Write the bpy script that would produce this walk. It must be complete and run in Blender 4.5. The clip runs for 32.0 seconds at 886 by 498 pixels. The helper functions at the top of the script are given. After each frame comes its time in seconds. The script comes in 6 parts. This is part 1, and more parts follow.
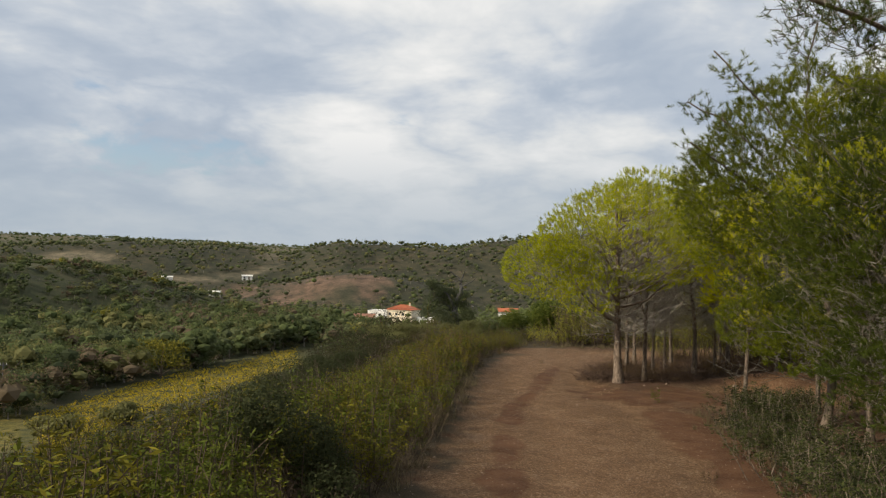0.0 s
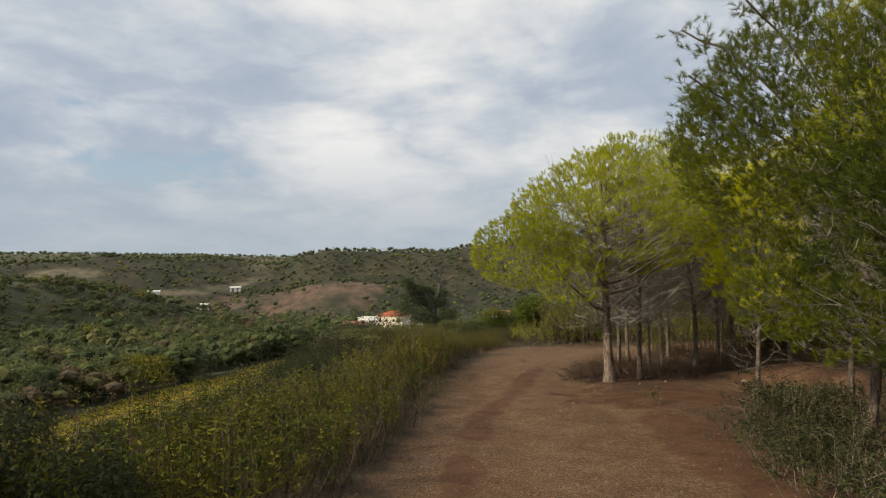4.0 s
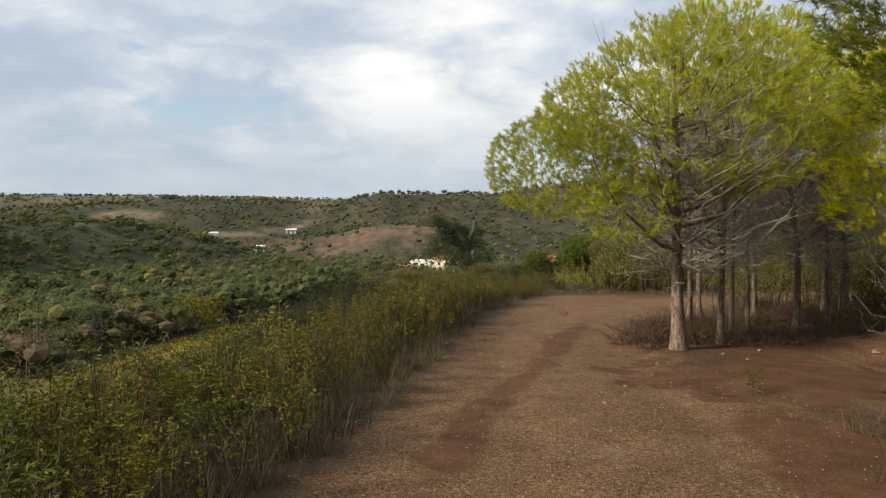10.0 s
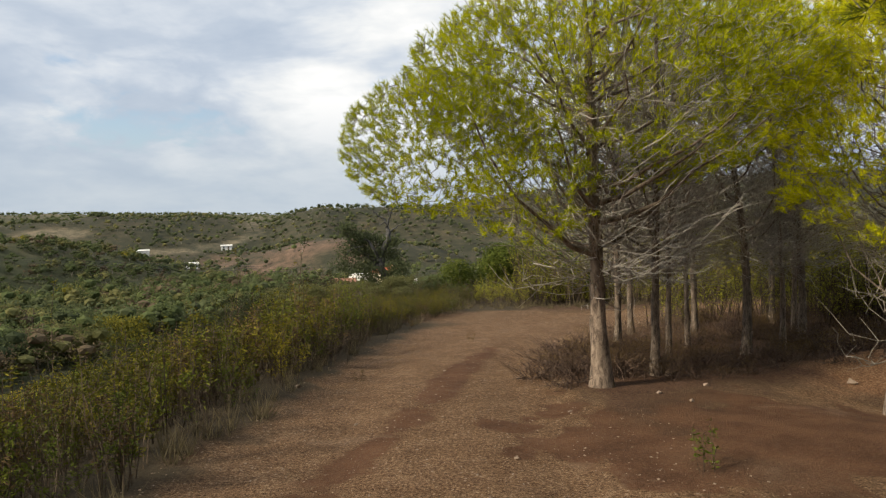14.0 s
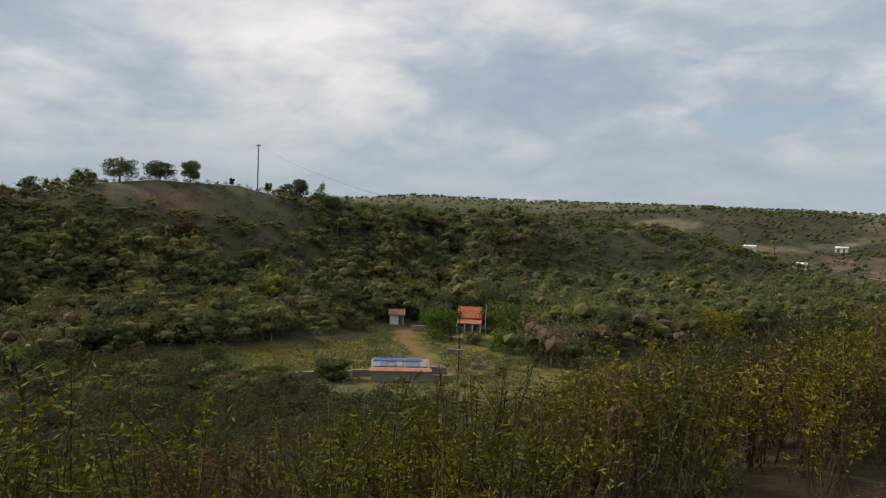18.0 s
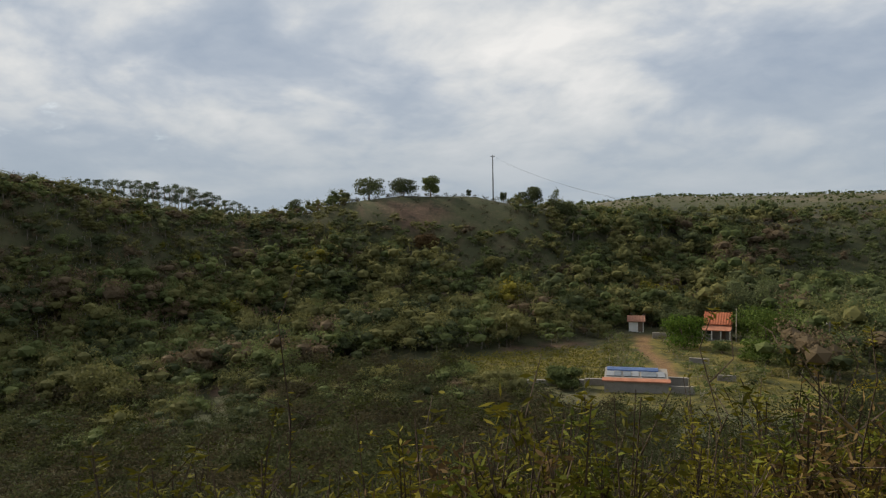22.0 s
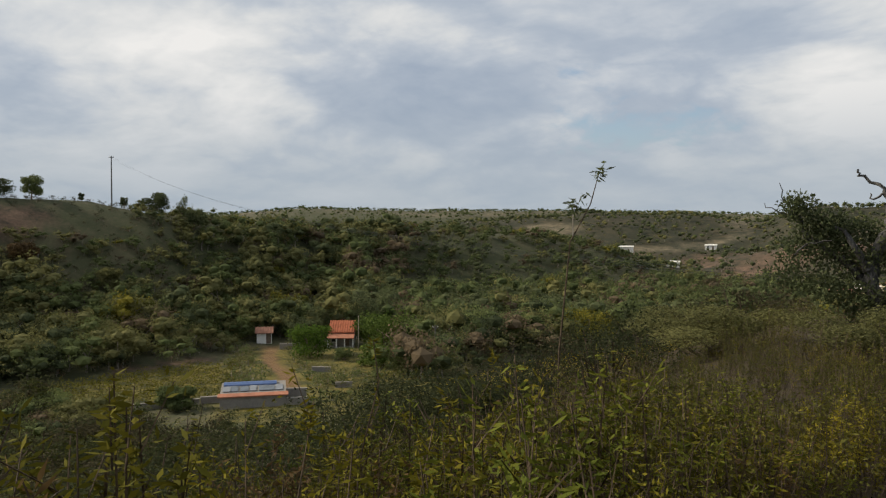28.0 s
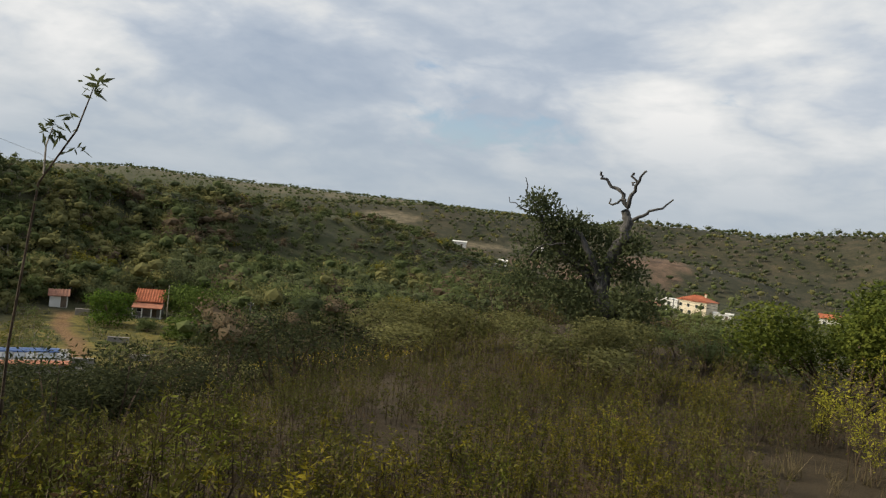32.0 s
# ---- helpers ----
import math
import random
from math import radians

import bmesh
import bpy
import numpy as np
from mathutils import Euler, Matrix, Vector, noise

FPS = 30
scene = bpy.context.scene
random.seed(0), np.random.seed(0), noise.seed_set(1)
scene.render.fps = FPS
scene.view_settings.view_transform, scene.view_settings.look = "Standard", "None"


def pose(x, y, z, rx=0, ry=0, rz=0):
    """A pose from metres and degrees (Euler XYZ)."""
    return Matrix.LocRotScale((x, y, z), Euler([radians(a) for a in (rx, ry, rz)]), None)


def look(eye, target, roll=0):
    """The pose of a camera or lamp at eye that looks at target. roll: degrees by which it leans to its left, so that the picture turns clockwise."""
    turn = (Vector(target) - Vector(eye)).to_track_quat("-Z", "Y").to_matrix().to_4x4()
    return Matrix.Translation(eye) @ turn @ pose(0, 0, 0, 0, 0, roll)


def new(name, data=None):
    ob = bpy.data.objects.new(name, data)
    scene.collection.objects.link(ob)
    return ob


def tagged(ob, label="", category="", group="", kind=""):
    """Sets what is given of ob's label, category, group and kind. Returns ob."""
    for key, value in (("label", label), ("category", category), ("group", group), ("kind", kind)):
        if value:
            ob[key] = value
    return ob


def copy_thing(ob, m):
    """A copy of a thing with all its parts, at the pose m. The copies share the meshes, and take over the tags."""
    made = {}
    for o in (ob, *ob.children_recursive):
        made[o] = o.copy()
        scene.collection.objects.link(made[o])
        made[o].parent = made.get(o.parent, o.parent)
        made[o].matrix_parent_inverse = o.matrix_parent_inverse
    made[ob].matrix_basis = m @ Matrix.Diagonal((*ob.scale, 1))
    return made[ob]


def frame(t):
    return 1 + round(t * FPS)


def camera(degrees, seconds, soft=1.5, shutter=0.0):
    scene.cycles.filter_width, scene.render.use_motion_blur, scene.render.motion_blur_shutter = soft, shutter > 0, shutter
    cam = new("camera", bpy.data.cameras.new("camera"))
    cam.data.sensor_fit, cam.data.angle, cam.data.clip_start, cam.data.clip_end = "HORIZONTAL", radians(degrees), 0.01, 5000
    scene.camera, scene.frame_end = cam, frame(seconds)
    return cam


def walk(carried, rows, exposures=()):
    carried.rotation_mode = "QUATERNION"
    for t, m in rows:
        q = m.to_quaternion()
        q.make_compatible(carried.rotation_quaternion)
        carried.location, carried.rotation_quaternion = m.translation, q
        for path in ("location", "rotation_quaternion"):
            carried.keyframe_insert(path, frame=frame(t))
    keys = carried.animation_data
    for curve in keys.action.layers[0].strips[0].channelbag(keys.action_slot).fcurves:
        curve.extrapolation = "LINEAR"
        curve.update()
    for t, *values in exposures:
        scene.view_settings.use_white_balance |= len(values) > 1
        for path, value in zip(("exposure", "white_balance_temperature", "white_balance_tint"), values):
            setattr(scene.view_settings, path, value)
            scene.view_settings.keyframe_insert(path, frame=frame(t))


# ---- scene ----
# ---- camera and walk ----
cam = camera(62.8, 32.0, soft=1.25)
PATH = [
    (0, (-0.335, 4.236, 1.0), (-0.534, 6.225, 1.043), 1.1),
    (0.5, (-0.297, 4.51, 0.975), (-0.292, 6.51, 1.011), 0.6),
    (1, (-0.179, 4.813, 0.937), (-0.212, 6.811, 1.017), -1.4),
    (1.5, (-0.154, 5.069, 0.87), (-0.3, 7.064, 0.889), -1.4),
    (2, (-0.146, 5.363, 0.832), (-0.256, 7.359, 0.875), -0.5),
    (2.5, (-0.105, 5.668, 0.744), (-0.237, 7.663, 0.765), -1.6),
    (4.5, (0.157, 7.174, 0.571), (-0.048, 9.163, 0.634), -0.3),
    (5, (0.241, 7.534, 0.524), (-0.012, 9.518, 0.524), -0.5),
    (5.5, (0.283, 7.844, 0.517), (0.059, 9.831, 0.481), -1.3),
    (6, (0.332, 8.173, 0.528), (0.328, 10.173, 0.519), 1.5),
    (6.5, (0.473, 8.565, 0.473), (0.426, 10.564, 0.436), 2.8),
    (7, (0.538, 9.005, 0.405), (0.321, 10.993, 0.358), 1.2),
    (7.5, (0.592, 9.352, 0.39), (0.303, 11.33, 0.346), -1.3),
    (8, (0.577, 9.625, 0.389), (0.046, 11.552, 0.316), -1.0),
    (8.5, (0.501, 10.0, 0.379), (-0.047, 11.921, 0.28), -1.4),
    (9, (0.471, 10.366, 0.286), (-0.074, 12.286, 0.161), -1.0),
    (9.5, (0.453, 10.722, 0.287), (-0.038, 12.656, 0.158), -1.3),
    (10, (0.484, 11.102, 0.266), (0.16, 13.073, 0.17), -0.6),
    (10.5, (0.557, 11.512, 0.238), (0.251, 13.488, 0.172), -0.2),
    (11, (0.581, 11.861, 0.219), (0.356, 13.848, 0.16), -0.9),
    (11.5, (0.711, 12.233, 0.181), (0.563, 14.227, 0.15), -0.3),
    (12, (0.779, 12.601, 0.152), (0.627, 14.595, 0.115), -0.2),
    (12.5, (0.877, 12.922, 0.177), (0.712, 14.914, 0.138), -1.7),
    (13, (1.008, 13.328, 0.14), (0.815, 15.317, 0.063), -2.6),
    (13.5, (1.048, 13.673, 0.119), (0.89, 15.666, 0.058), -1.3),
    (14, (1.133, 14.063, 0.066), (0.968, 16.055, 0.002), -1.6),
    (14.5, (1.143, 14.461, 0.048), (0.936, 16.446, -0.073), -4.2),
    (15, (1.127, 14.86, 0.02), (0.617, 16.78, -0.21), -7.2),
    (15.5, (1.072, 15.27, -0.02), (0.021, 16.957, -0.245), -5.4),
    (17.5, (0.582, 17.153, -0.064), (-0.856, 18.531, -0.251), -0.1),
    (18, (0.509, 17.566, -0.076), (-1.026, 18.845, -0.159), 2.0),
    (18.5, (0.459, 17.944, -0.091), (-1.103, 19.193, -0.064), 3.8),
    (19, (0.413, 18.319, -0.106), (-1.219, 19.473, -0.036), 3.9),
    (19.5, (0.35, 18.693, -0.121), (-1.387, 19.684, -0.146), 1.7),
    (20, (0.268, 19.067, -0.136), (-1.553, 19.893, -0.174), 3.3),
    (20.5, (0.2, 19.439, -0.151), (-1.664, 20.162, -0.207), -0.2),
    (21, (0.156, 19.809, -0.167), (-1.667, 20.628, -0.234), -0.7),
    (21.5, (0.092, 20.182, -0.183), (-1.687, 21.094, -0.247), 1.3),
    (22, (0.014, 20.555, -0.199), (-1.857, 21.26, -0.271), -0.9),
    (22.5, (-0.077, 20.931, -0.213), (-1.878, 21.796, -0.299), -0.2),
    (23, (-0.167, 21.305, -0.228), (-2.025, 22.039, -0.316), -1.5),
    (23.5, (-0.225, 21.675, -0.244), (-2.077, 22.426, -0.325), -0.7),
    (24, (-0.265, 22.046, -0.259), (-2.064, 22.917, -0.323), -0.3),
    (24.5, (-0.297, 22.424, -0.274), (-2.087, 23.313, -0.354), -1.6),
    (25, (-0.324, 22.813, -0.291), (-1.985, 23.924, -0.37), -0.2),
    (25.5, (-0.344, 23.199, -0.309), (-1.922, 24.424, -0.397), -0.8),
    (26, (-0.389, 23.554, -0.337), (-1.92, 24.838, -0.423), -1.9),
    (26.5, (-0.379, 23.876, -0.344), (-1.66, 25.41, -0.403), -0.7),
    (28.5, (-0.235, 25.334, -0.428), (-1.583, 26.81, -0.467), 0.3),
    (29, (-0.194, 25.662, -0.405), (-1.468, 27.204, -0.414), 2.4),
    (29.5, (-0.003, 25.942, -0.41), (-1.216, 27.532, -0.416), 2.1),
    (30, (0.116, 26.208, -0.433), (-0.935, 27.909, -0.435), 2.8),
    (30.5, (0.262, 26.547, -0.446), (-0.607, 28.349, -0.454), 2.3),
    (31, (0.276, 26.91, -0.451), (-0.697, 28.657, -0.508), 3.2),
    (31.5, (0.316, 27.276, -0.463), (-0.655, 29.024, -0.523), 2.8),
    (32, (0.408, 27.633, -0.49), (-0.569, 29.377, -0.556), 6.2),
]
walk(cam, [(t, look(eye, target, roll)) for t, eye, target, roll in PATH], exposures=[(0.0, -0.08), (2.0, -0.03), (5.0, -0.16), (6.0, 0.06), (7.0, 0.06), (8.0, 0.0), (9.0, 0.02), (10.0, 0.18), (12.0, 0.14), (15.0, 0.18), (18.0, -0.18), (19.0, -0.36), (20.0, -0.18), (24.0, -0.18), (26.0, -0.1), (28.0, -0.2), (30.0, -0.27), (31.0, -0.08), (32.0, -0.08)])

# ---- sky and sun ----
SUN_AZ, SUN_EL = 118.0, 32.0  # degrees left of +y, above the horizon
world = bpy.data.worlds.new("sky")
scene.world = world
world.use_nodes = True


class Nodes:
    """Short hand for node trees."""

    def __init__(self, tree):
        self.tree = tree
        tree.nodes.clear()

    def add(self, kind, inputs=(), **props):
        n = self.tree.nodes.new("ShaderNode" + kind)
        for k, v in props.items():
            setattr_safe(n, k, v)
        for k, v in dict(inputs).items():
            if isinstance(v, bpy.types.NodeSocket):
                self.tree.links.new(v, n.inputs[k])
            else:
                n.inputs[k].default_value = v
        return n

    def math(self, op, a, b=0.0, clamp=False):
        return self.add("Math", {0: a, 1: b}, operation=op, use_clamp=clamp).outputs[0]

    def mix(self, fac, a, b, blend="MIX"):
        n = self.add("MixRGB", {0: fac, 1: a, 2: b}, blend_type=blend)
        return n.outputs[0]

    def noise(self, vec, scale, detail=4.0, rough=0.55, distort=0.0):
        n = self.add("TexNoise", {"Scale": scale, "Detail": detail, "Roughness": rough, "Distortion": distort})
        if vec is not None:
            self.tree.links.new(vec, n.inputs["Vector"])
        return n.outputs["Fac"]

    def ramp(self, fac, stops):
        n = self.add("ValToRGB", {0: fac})
        el = n.color_ramp.elements
        while len(el) < len(stops):
            el.new(0.5)
        for e, (p, c) in zip(el, stops):
            e.position = p
            e.color = (*c, 1) if len(c) == 3 else c
        return n.outputs[0]

    def span(self, v, a, b, lo=0.0, hi=1.0):
        n = self.add("MapRange", {0: v, 1: a, 2: b, 3: lo, 4: hi}, interpolation_type="SMOOTHSTEP")
        return n.outputs[0]


def setattr_safe(n, k, v):
    if k == "operation":
        n.operation = v
    elif k == "use_clamp":
        n.use_clamp = v
    elif k == "blend_type":
        n.blend_type = v
    elif k == "interpolation_type":
        n.interpolation_type = v
    elif k == "attribute_name":
        n.attribute_name = v
    elif k == "feature":
        n.feature = v
    elif k == "sky_type":
        n.sky_type = v


def build_sky():
    N = Nodes(world.node_tree)
    co = N.add("TexCoord").outputs["Generated"]
    sep = N.add("SeparateXYZ", {0: co})
    up = N.math("MAXIMUM", sep.outputs[2], 0.0)
    deep = N.math("ADD", up, 0.30)
    flat = N.add("CombineXYZ", {0: N.math("ADD", N.math("DIVIDE", sep.outputs[0], deep), 3.7), 1: N.math("ADD", N.math("DIVIDE", sep.outputs[1], deep), 1.9), 2: N.math("MULTIPLY", up, 1.2)})
    flat = flat.outputs[0]
    sky = N.add("TexSky", sky_type="NISHITA")
    sky.sun_disc = False
    sky.sun_elevation, sky.sun_rotation = radians(SUN_EL), radians(-SUN_AZ)
    blue = N.mix(1.0, sky.outputs[0], (0.14, 0.14, 0.14, 1), "MULTIPLY")
    # layers of lumpy cloud: large banks with grey undersides, then billows with bright rims
    swirl = N.add("TexNoise", {"Vector": flat, "Scale": 1.1, "Detail": 3.0, "Roughness": 0.5}).outputs["Color"]
    bent = N.add("VectorMath", {0: swirl, 1: (0.5, 0.5, 0.5)}, operation="SUBTRACT").outputs[0]
    bent = N.add("VectorMath", {0: bent, 1: (0.35, 0.35, 0.35)}, operation="MULTIPLY").outputs[0]
    bent = N.add("VectorMath", {0: flat, 1: bent}, operation="ADD").outputs[0]
    big = N.noise(bent, 1.0, 2.0, 0.5)
    mid = N.noise(bent, 2.6, 6.0, 0.58)
    fine = N.noise(bent, 7.0, 4.0, 0.55)
    puff = N.math("ABSOLUTE", N.math("MULTIPLY", N.math("SUBTRACT", N.noise(bent, 1.7, 5.0, 0.5), 0.5), 2.0))
    body = N.math("ADD", N.math("MULTIPLY", big, 0.48), N.math("ADD", N.math("MULTIPLY", mid, 0.28), N.math("MULTIPLY", fine, 0.12)))
    body = N.math("ADD", body, N.math("MULTIPLY", puff, 0.30))
    tone = N.ramp(body, [(0.33, (0.385, 0.46, 0.57)), (0.42, (0.49, 0.555, 0.645)), (0.465, (0.60, 0.65, 0.715)), (0.495, (0.71, 0.74, 0.77)), (0.53, (0.82, 0.83, 0.83)), (0.59, (0.98, 0.965, 0.94))])
    cover = N.span(N.math("ADD", N.math("MULTIPLY", N.noise(bent, 0.9, 3.0, 0.5), 0.7), N.math("MULTIPLY", fine, 0.3)), 0.30, 0.39)
    clouds = N.mix(cover, blue, tone)
    low = N.span(up, 0.03, 0.22, 1.0, 0.0)
    haze = N.mix(N.math("MULTIPLY", low, 0.80), clouds, (0.435, 0.505, 0.575, 1))
    bg = N.add("Background", {"Color": haze, "Strength": 1.0})
    out = N.add("OutputWorld", {"Surface": bg.outputs[0]})


build_sky()
sun = new("sun", bpy.data.lights.new("sun", "SUN"))
sun.data.energy, sun.data.angle, sun.data.color = 5.4, radians(8), (1.0, 0.89, 0.70)
a_, e_ = radians(SUN_AZ), radians(SUN_EL)
sun.matrix_world = look((0, 0, 60), (60 * math.sin(a_) * math.cos(e_), -60 * math.cos(a_) * math.cos(e_), 60 - 60 * math.sin(e_)))

# ---- materials ----
rng = np.random.default_rng(7)


def material(name, build, rough=0.85, spec=0.3, bump=None):
    """build(N, co) gives a colour socket or tuple and, as it likes, a height socket."""
    m = bpy.data.materials.new(name)
    m.use_nodes = True
    N = Nodes(m.node_tree)
    co = N.add("TexCoord").outputs["Object"]
    colour, height = build(N, co)
    p = N.add("BsdfPrincipled", {"Base Color": colour, "Roughness": rough, "Specular IOR Level": spec})
    if height is not None:
        b = N.add("Bump", {"Height": height, "Strength": 0.6, "Distance": bump or 0.02})
        N.tree.links.new(b.outputs[0], p.inputs["Normal"])
    N.add("OutputMaterial", {"Surface": p.outputs[0]})
    return m


def leaf_material(name, low, mid, high, gloss=0.8, sheer=0.35, patches=0.9, own=0.45, stops=(0.25, 0.55, 0.85)):
    """Leaves: colour varied leaf by leaf and in patches, with light passing through."""
    m = bpy.data.materials.new(name)
    m.use_nodes = True
    N = Nodes(m.node_tree)
    geo = N.add("NewGeometry")
    info = N.add("ObjectInfo")
    patch = N.noise(geo.outputs["Position"], patches, 3.0)
    v = N.math("ADD", N.math("MULTIPLY", geo.outputs["Random Per Island"], own), N.math("MULTIPLY", patch, 0.85 - own))
    v = N.math("ADD", v, N.math("MULTIPLY", info.outputs["Random"], 0.25))
    c = N.ramp(v, [(stops[0], low), (stops[1], mid), (stops[2], high)])
    p = N.add("BsdfPrincipled", {"Base Color": c, "Roughness": gloss, "Specular IOR Level": 0.06})
    t = N.add("BsdfTranslucent", {"Color": c})
    s = N.add("MixShader", {0: sheer, 1: p.outputs[0], 2: t.outputs[0]})
    N.add("OutputMaterial", {"Surface": s.outputs[0]})
    return m


def bark_colour(a, b, c):
    def build(N, co):
        long = N.add("VectorMath", {0: co, 1: (1.0, 1.0, 0.28)}, operation="MULTIPLY").outputs[0]
        n1 = N.noise(long, 30.0, 5.0, 0.65, 0.6)
        n2 = N.noise(co, 80.0, 3.0, 0.6)
        n3 = N.noise(co, 2.5, 3.0, 0.6)
        v = N.math("ADD", N.math("MULTIPLY", n1, 0.6), N.math("ADD", N.math("MULTIPLY", n2, 0.2), N.math("MULTIPLY", n3, 0.2)))
        return N.ramp(v, [(0.41, a), (0.50, b), (0.60, c)]), v

    return build


def plain(colour, scale=6.0, spread=0.25):
    def build(N, co):
        n1 = N.noise(co, scale, 5.0, 0.6)
        n2 = N.noise(co, scale * 9, 3.0, 0.6)
        v = N.math("ADD", N.math("MULTIPLY", n1, 0.6), N.math("MULTIPLY", n2, 0.4))
        lo = tuple(c * (1 - spread) for c in colour)
        hi = tuple(min(1, c * (1 + spread)) for c in colour)
        return N.ramp(v, [(0.35, lo), (0.65, hi)]), v

    return build


M = {}
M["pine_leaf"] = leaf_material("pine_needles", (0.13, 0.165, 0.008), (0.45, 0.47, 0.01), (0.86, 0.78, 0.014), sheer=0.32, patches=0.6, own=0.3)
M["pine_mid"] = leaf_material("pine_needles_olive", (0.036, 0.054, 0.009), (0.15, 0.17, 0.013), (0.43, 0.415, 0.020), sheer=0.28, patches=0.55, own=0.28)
# shade over the right-hand edge pines, put into a darker needle colour
M["pine_shaded"] = leaf_material("pine_needles_shaded", (0.026, 0.038, 0.009), (0.07, 0.09, 0.013), (0.22, 0.23, 0.02), sheer=0.32, patches=0.55, own=0.25)
M["shrub_leaf"] = leaf_material("shrub_leaves", (0.057, 0.058, 0.010), (0.106, 0.100, 0.013), (0.174, 0.149, 0.018), sheer=0.2, own=0.22, patches=0.55, stops=(0.32, 0.55, 0.76))
M["shrub_green"] = leaf_material("green_leaves", (0.046, 0.059, 0.010), (0.082, 0.100, 0.014), (0.138, 0.146, 0.022), sheer=0.2, own=0.22, patches=0.55, stops=(0.32, 0.55, 0.76))
M["shrub_brown"] = leaf_material("dry_leaves", (0.055, 0.038, 0.02), (0.10, 0.065, 0.03), (0.17, 0.115, 0.045), sheer=0.2, own=0.22, patches=0.55, stops=(0.32, 0.55, 0.76))
M["oak_leaf"] = leaf_material("oak_leaves", (0.045, 0.057, 0.028), (0.078, 0.093, 0.044), (0.132, 0.147, 0.066), sheer=0.36, patches=0.17, own=0.14, stops=(0.26, 0.52, 0.80))
M["wood_green"] = leaf_material("wood_leaves", (0.066, 0.083, 0.033), (0.111, 0.135, 0.051), (0.177, 0.201, 0.075), sheer=0.36, patches=0.17, own=0.14, stops=(0.26, 0.52, 0.80))
M["wood_olive"] = leaf_material("olive_leaves", (0.089, 0.092, 0.038), (0.142, 0.140, 0.055), (0.222, 0.209, 0.081), sheer=0.36, patches=0.17, own=0.14, stops=(0.26, 0.52, 0.80))
M["wood_brown"] = leaf_material("withered_leaves", (0.087, 0.068, 0.044), (0.138, 0.105, 0.066), (0.210, 0.158, 0.096), sheer=0.36, patches=0.17, own=0.14, stops=(0.26, 0.52, 0.80))
M["bright_green"] = leaf_material("bright_leaves", (0.05, 0.09, 0.016), (0.09, 0.145, 0.022), (0.16, 0.20, 0.035), sheer=0.35)
M["shrub_yellow"] = leaf_material("yellowing_leaves", (0.078, 0.074, 0.010), (0.138, 0.124, 0.013), (0.220, 0.180, 0.019), sheer=0.25, own=0.22, patches=0.55, stops=(0.32, 0.55, 0.76))
M["euc_leaf"] = leaf_material("eucalyptus_leaves", (0.05, 0.07, 0.04), (0.08, 0.10, 0.06), (0.12, 0.14, 0.08))
M["bush_shaded"] = leaf_material("shaded_bush_leaves", (0.015, 0.021, 0.008), (0.036, 0.045, 0.016), (0.084, 0.089, 0.027), sheer=0.2)
M["fresh_green"] = leaf_material("fresh_leaves", (0.034, 0.056, 0.013), (0.07, 0.108, 0.022), (0.13, 0.17, 0.04), sheer=0.25, patches=0.3)
# cloud shade over the slope, put into a darker copy of the scrub leaves
M["slope_shade_leaf"] = leaf_material("cloud_shaded_slope_leaves", (0.037, 0.045, 0.011), (0.064, 0.069, 0.016), (0.108, 0.103, 0.024), sheer=0.2, own=0.22, patches=0.55, stops=(0.32, 0.55, 0.76))
M["slope_brown"] = leaf_material("dull_brown_leaves", (0.034, 0.031, 0.017), (0.06, 0.053, 0.028), (0.098, 0.084, 0.045), sheer=0.36, patches=0.2, own=0.25)
M["slope_dark"] = leaf_material("dark_slope_leaves", (0.024, 0.029, 0.014), (0.044, 0.051, 0.022), (0.082, 0.09, 0.037), sheer=0.36, patches=0.2, own=0.25)
M["vine_leaf"] = leaf_material("yellow_vine_leaves", (0.15, 0.14, 0.014), (0.36, 0.285, 0.022), (0.6, 0.43, 0.03), sheer=0.3, patches=0.25)
M["vine_olive"] = leaf_material("olive_vine_leaves", (0.07, 0.072, 0.016), (0.15, 0.14, 0.024), (0.28, 0.235, 0.035), sheer=0.3, patches=0.2)
M["bark_dark"] = material("dark_pine_bark", bark_colour((0.045, 0.034, 0.025), (0.13, 0.098, 0.073), (0.235, 0.185, 0.14)), bump=0.03)
M["dead_wood"] = material("dead_grey_wood", bark_colour((0.026, 0.025, 0.024), (0.062, 0.059, 0.055), (0.13, 0.125, 0.118)), bump=0.02)
M["bark"] = material("pine_bark", bark_colour((0.06, 0.044, 0.033), (0.165, 0.122, 0.09), (0.275, 0.212, 0.16)), bump=0.03)
M["twig"] = material("grey_twigs", bark_colour((0.14, 0.122, 0.102), (0.27, 0.24, 0.205), (0.40, 0.365, 0.32)), bump=0.005)
M["twig_dull"] = material("dull_twigs", bark_colour((0.08, 0.068, 0.056), (0.17, 0.148, 0.12), (0.29, 0.26, 0.215)), bump=0.005)
M["stem"] = material("brown_stems", bark_colour((0.030, 0.021, 0.013), (0.066, 0.046, 0.029), (0.12, 0.088, 0.058)), bump=0.004)
M["slash"] = material("brown_slash", bark_colour((0.026, 0.016, 0.011), (0.07, 0.043, 0.029), (0.14, 0.092, 0.064)), bump=0.004)
M["white_wall"] = material("white_render", plain((0.74, 0.72, 0.67), 0.8, 0.10), bump=0.01)
M["cream_wall"] = material("cream_render", plain((0.66, 0.57, 0.42), 0.8, 0.12), bump=0.01)
M["roof_tile"] = material("clay_tiles", plain((0.42, 0.135, 0.065), 1.2, 0.3), bump=0.03)
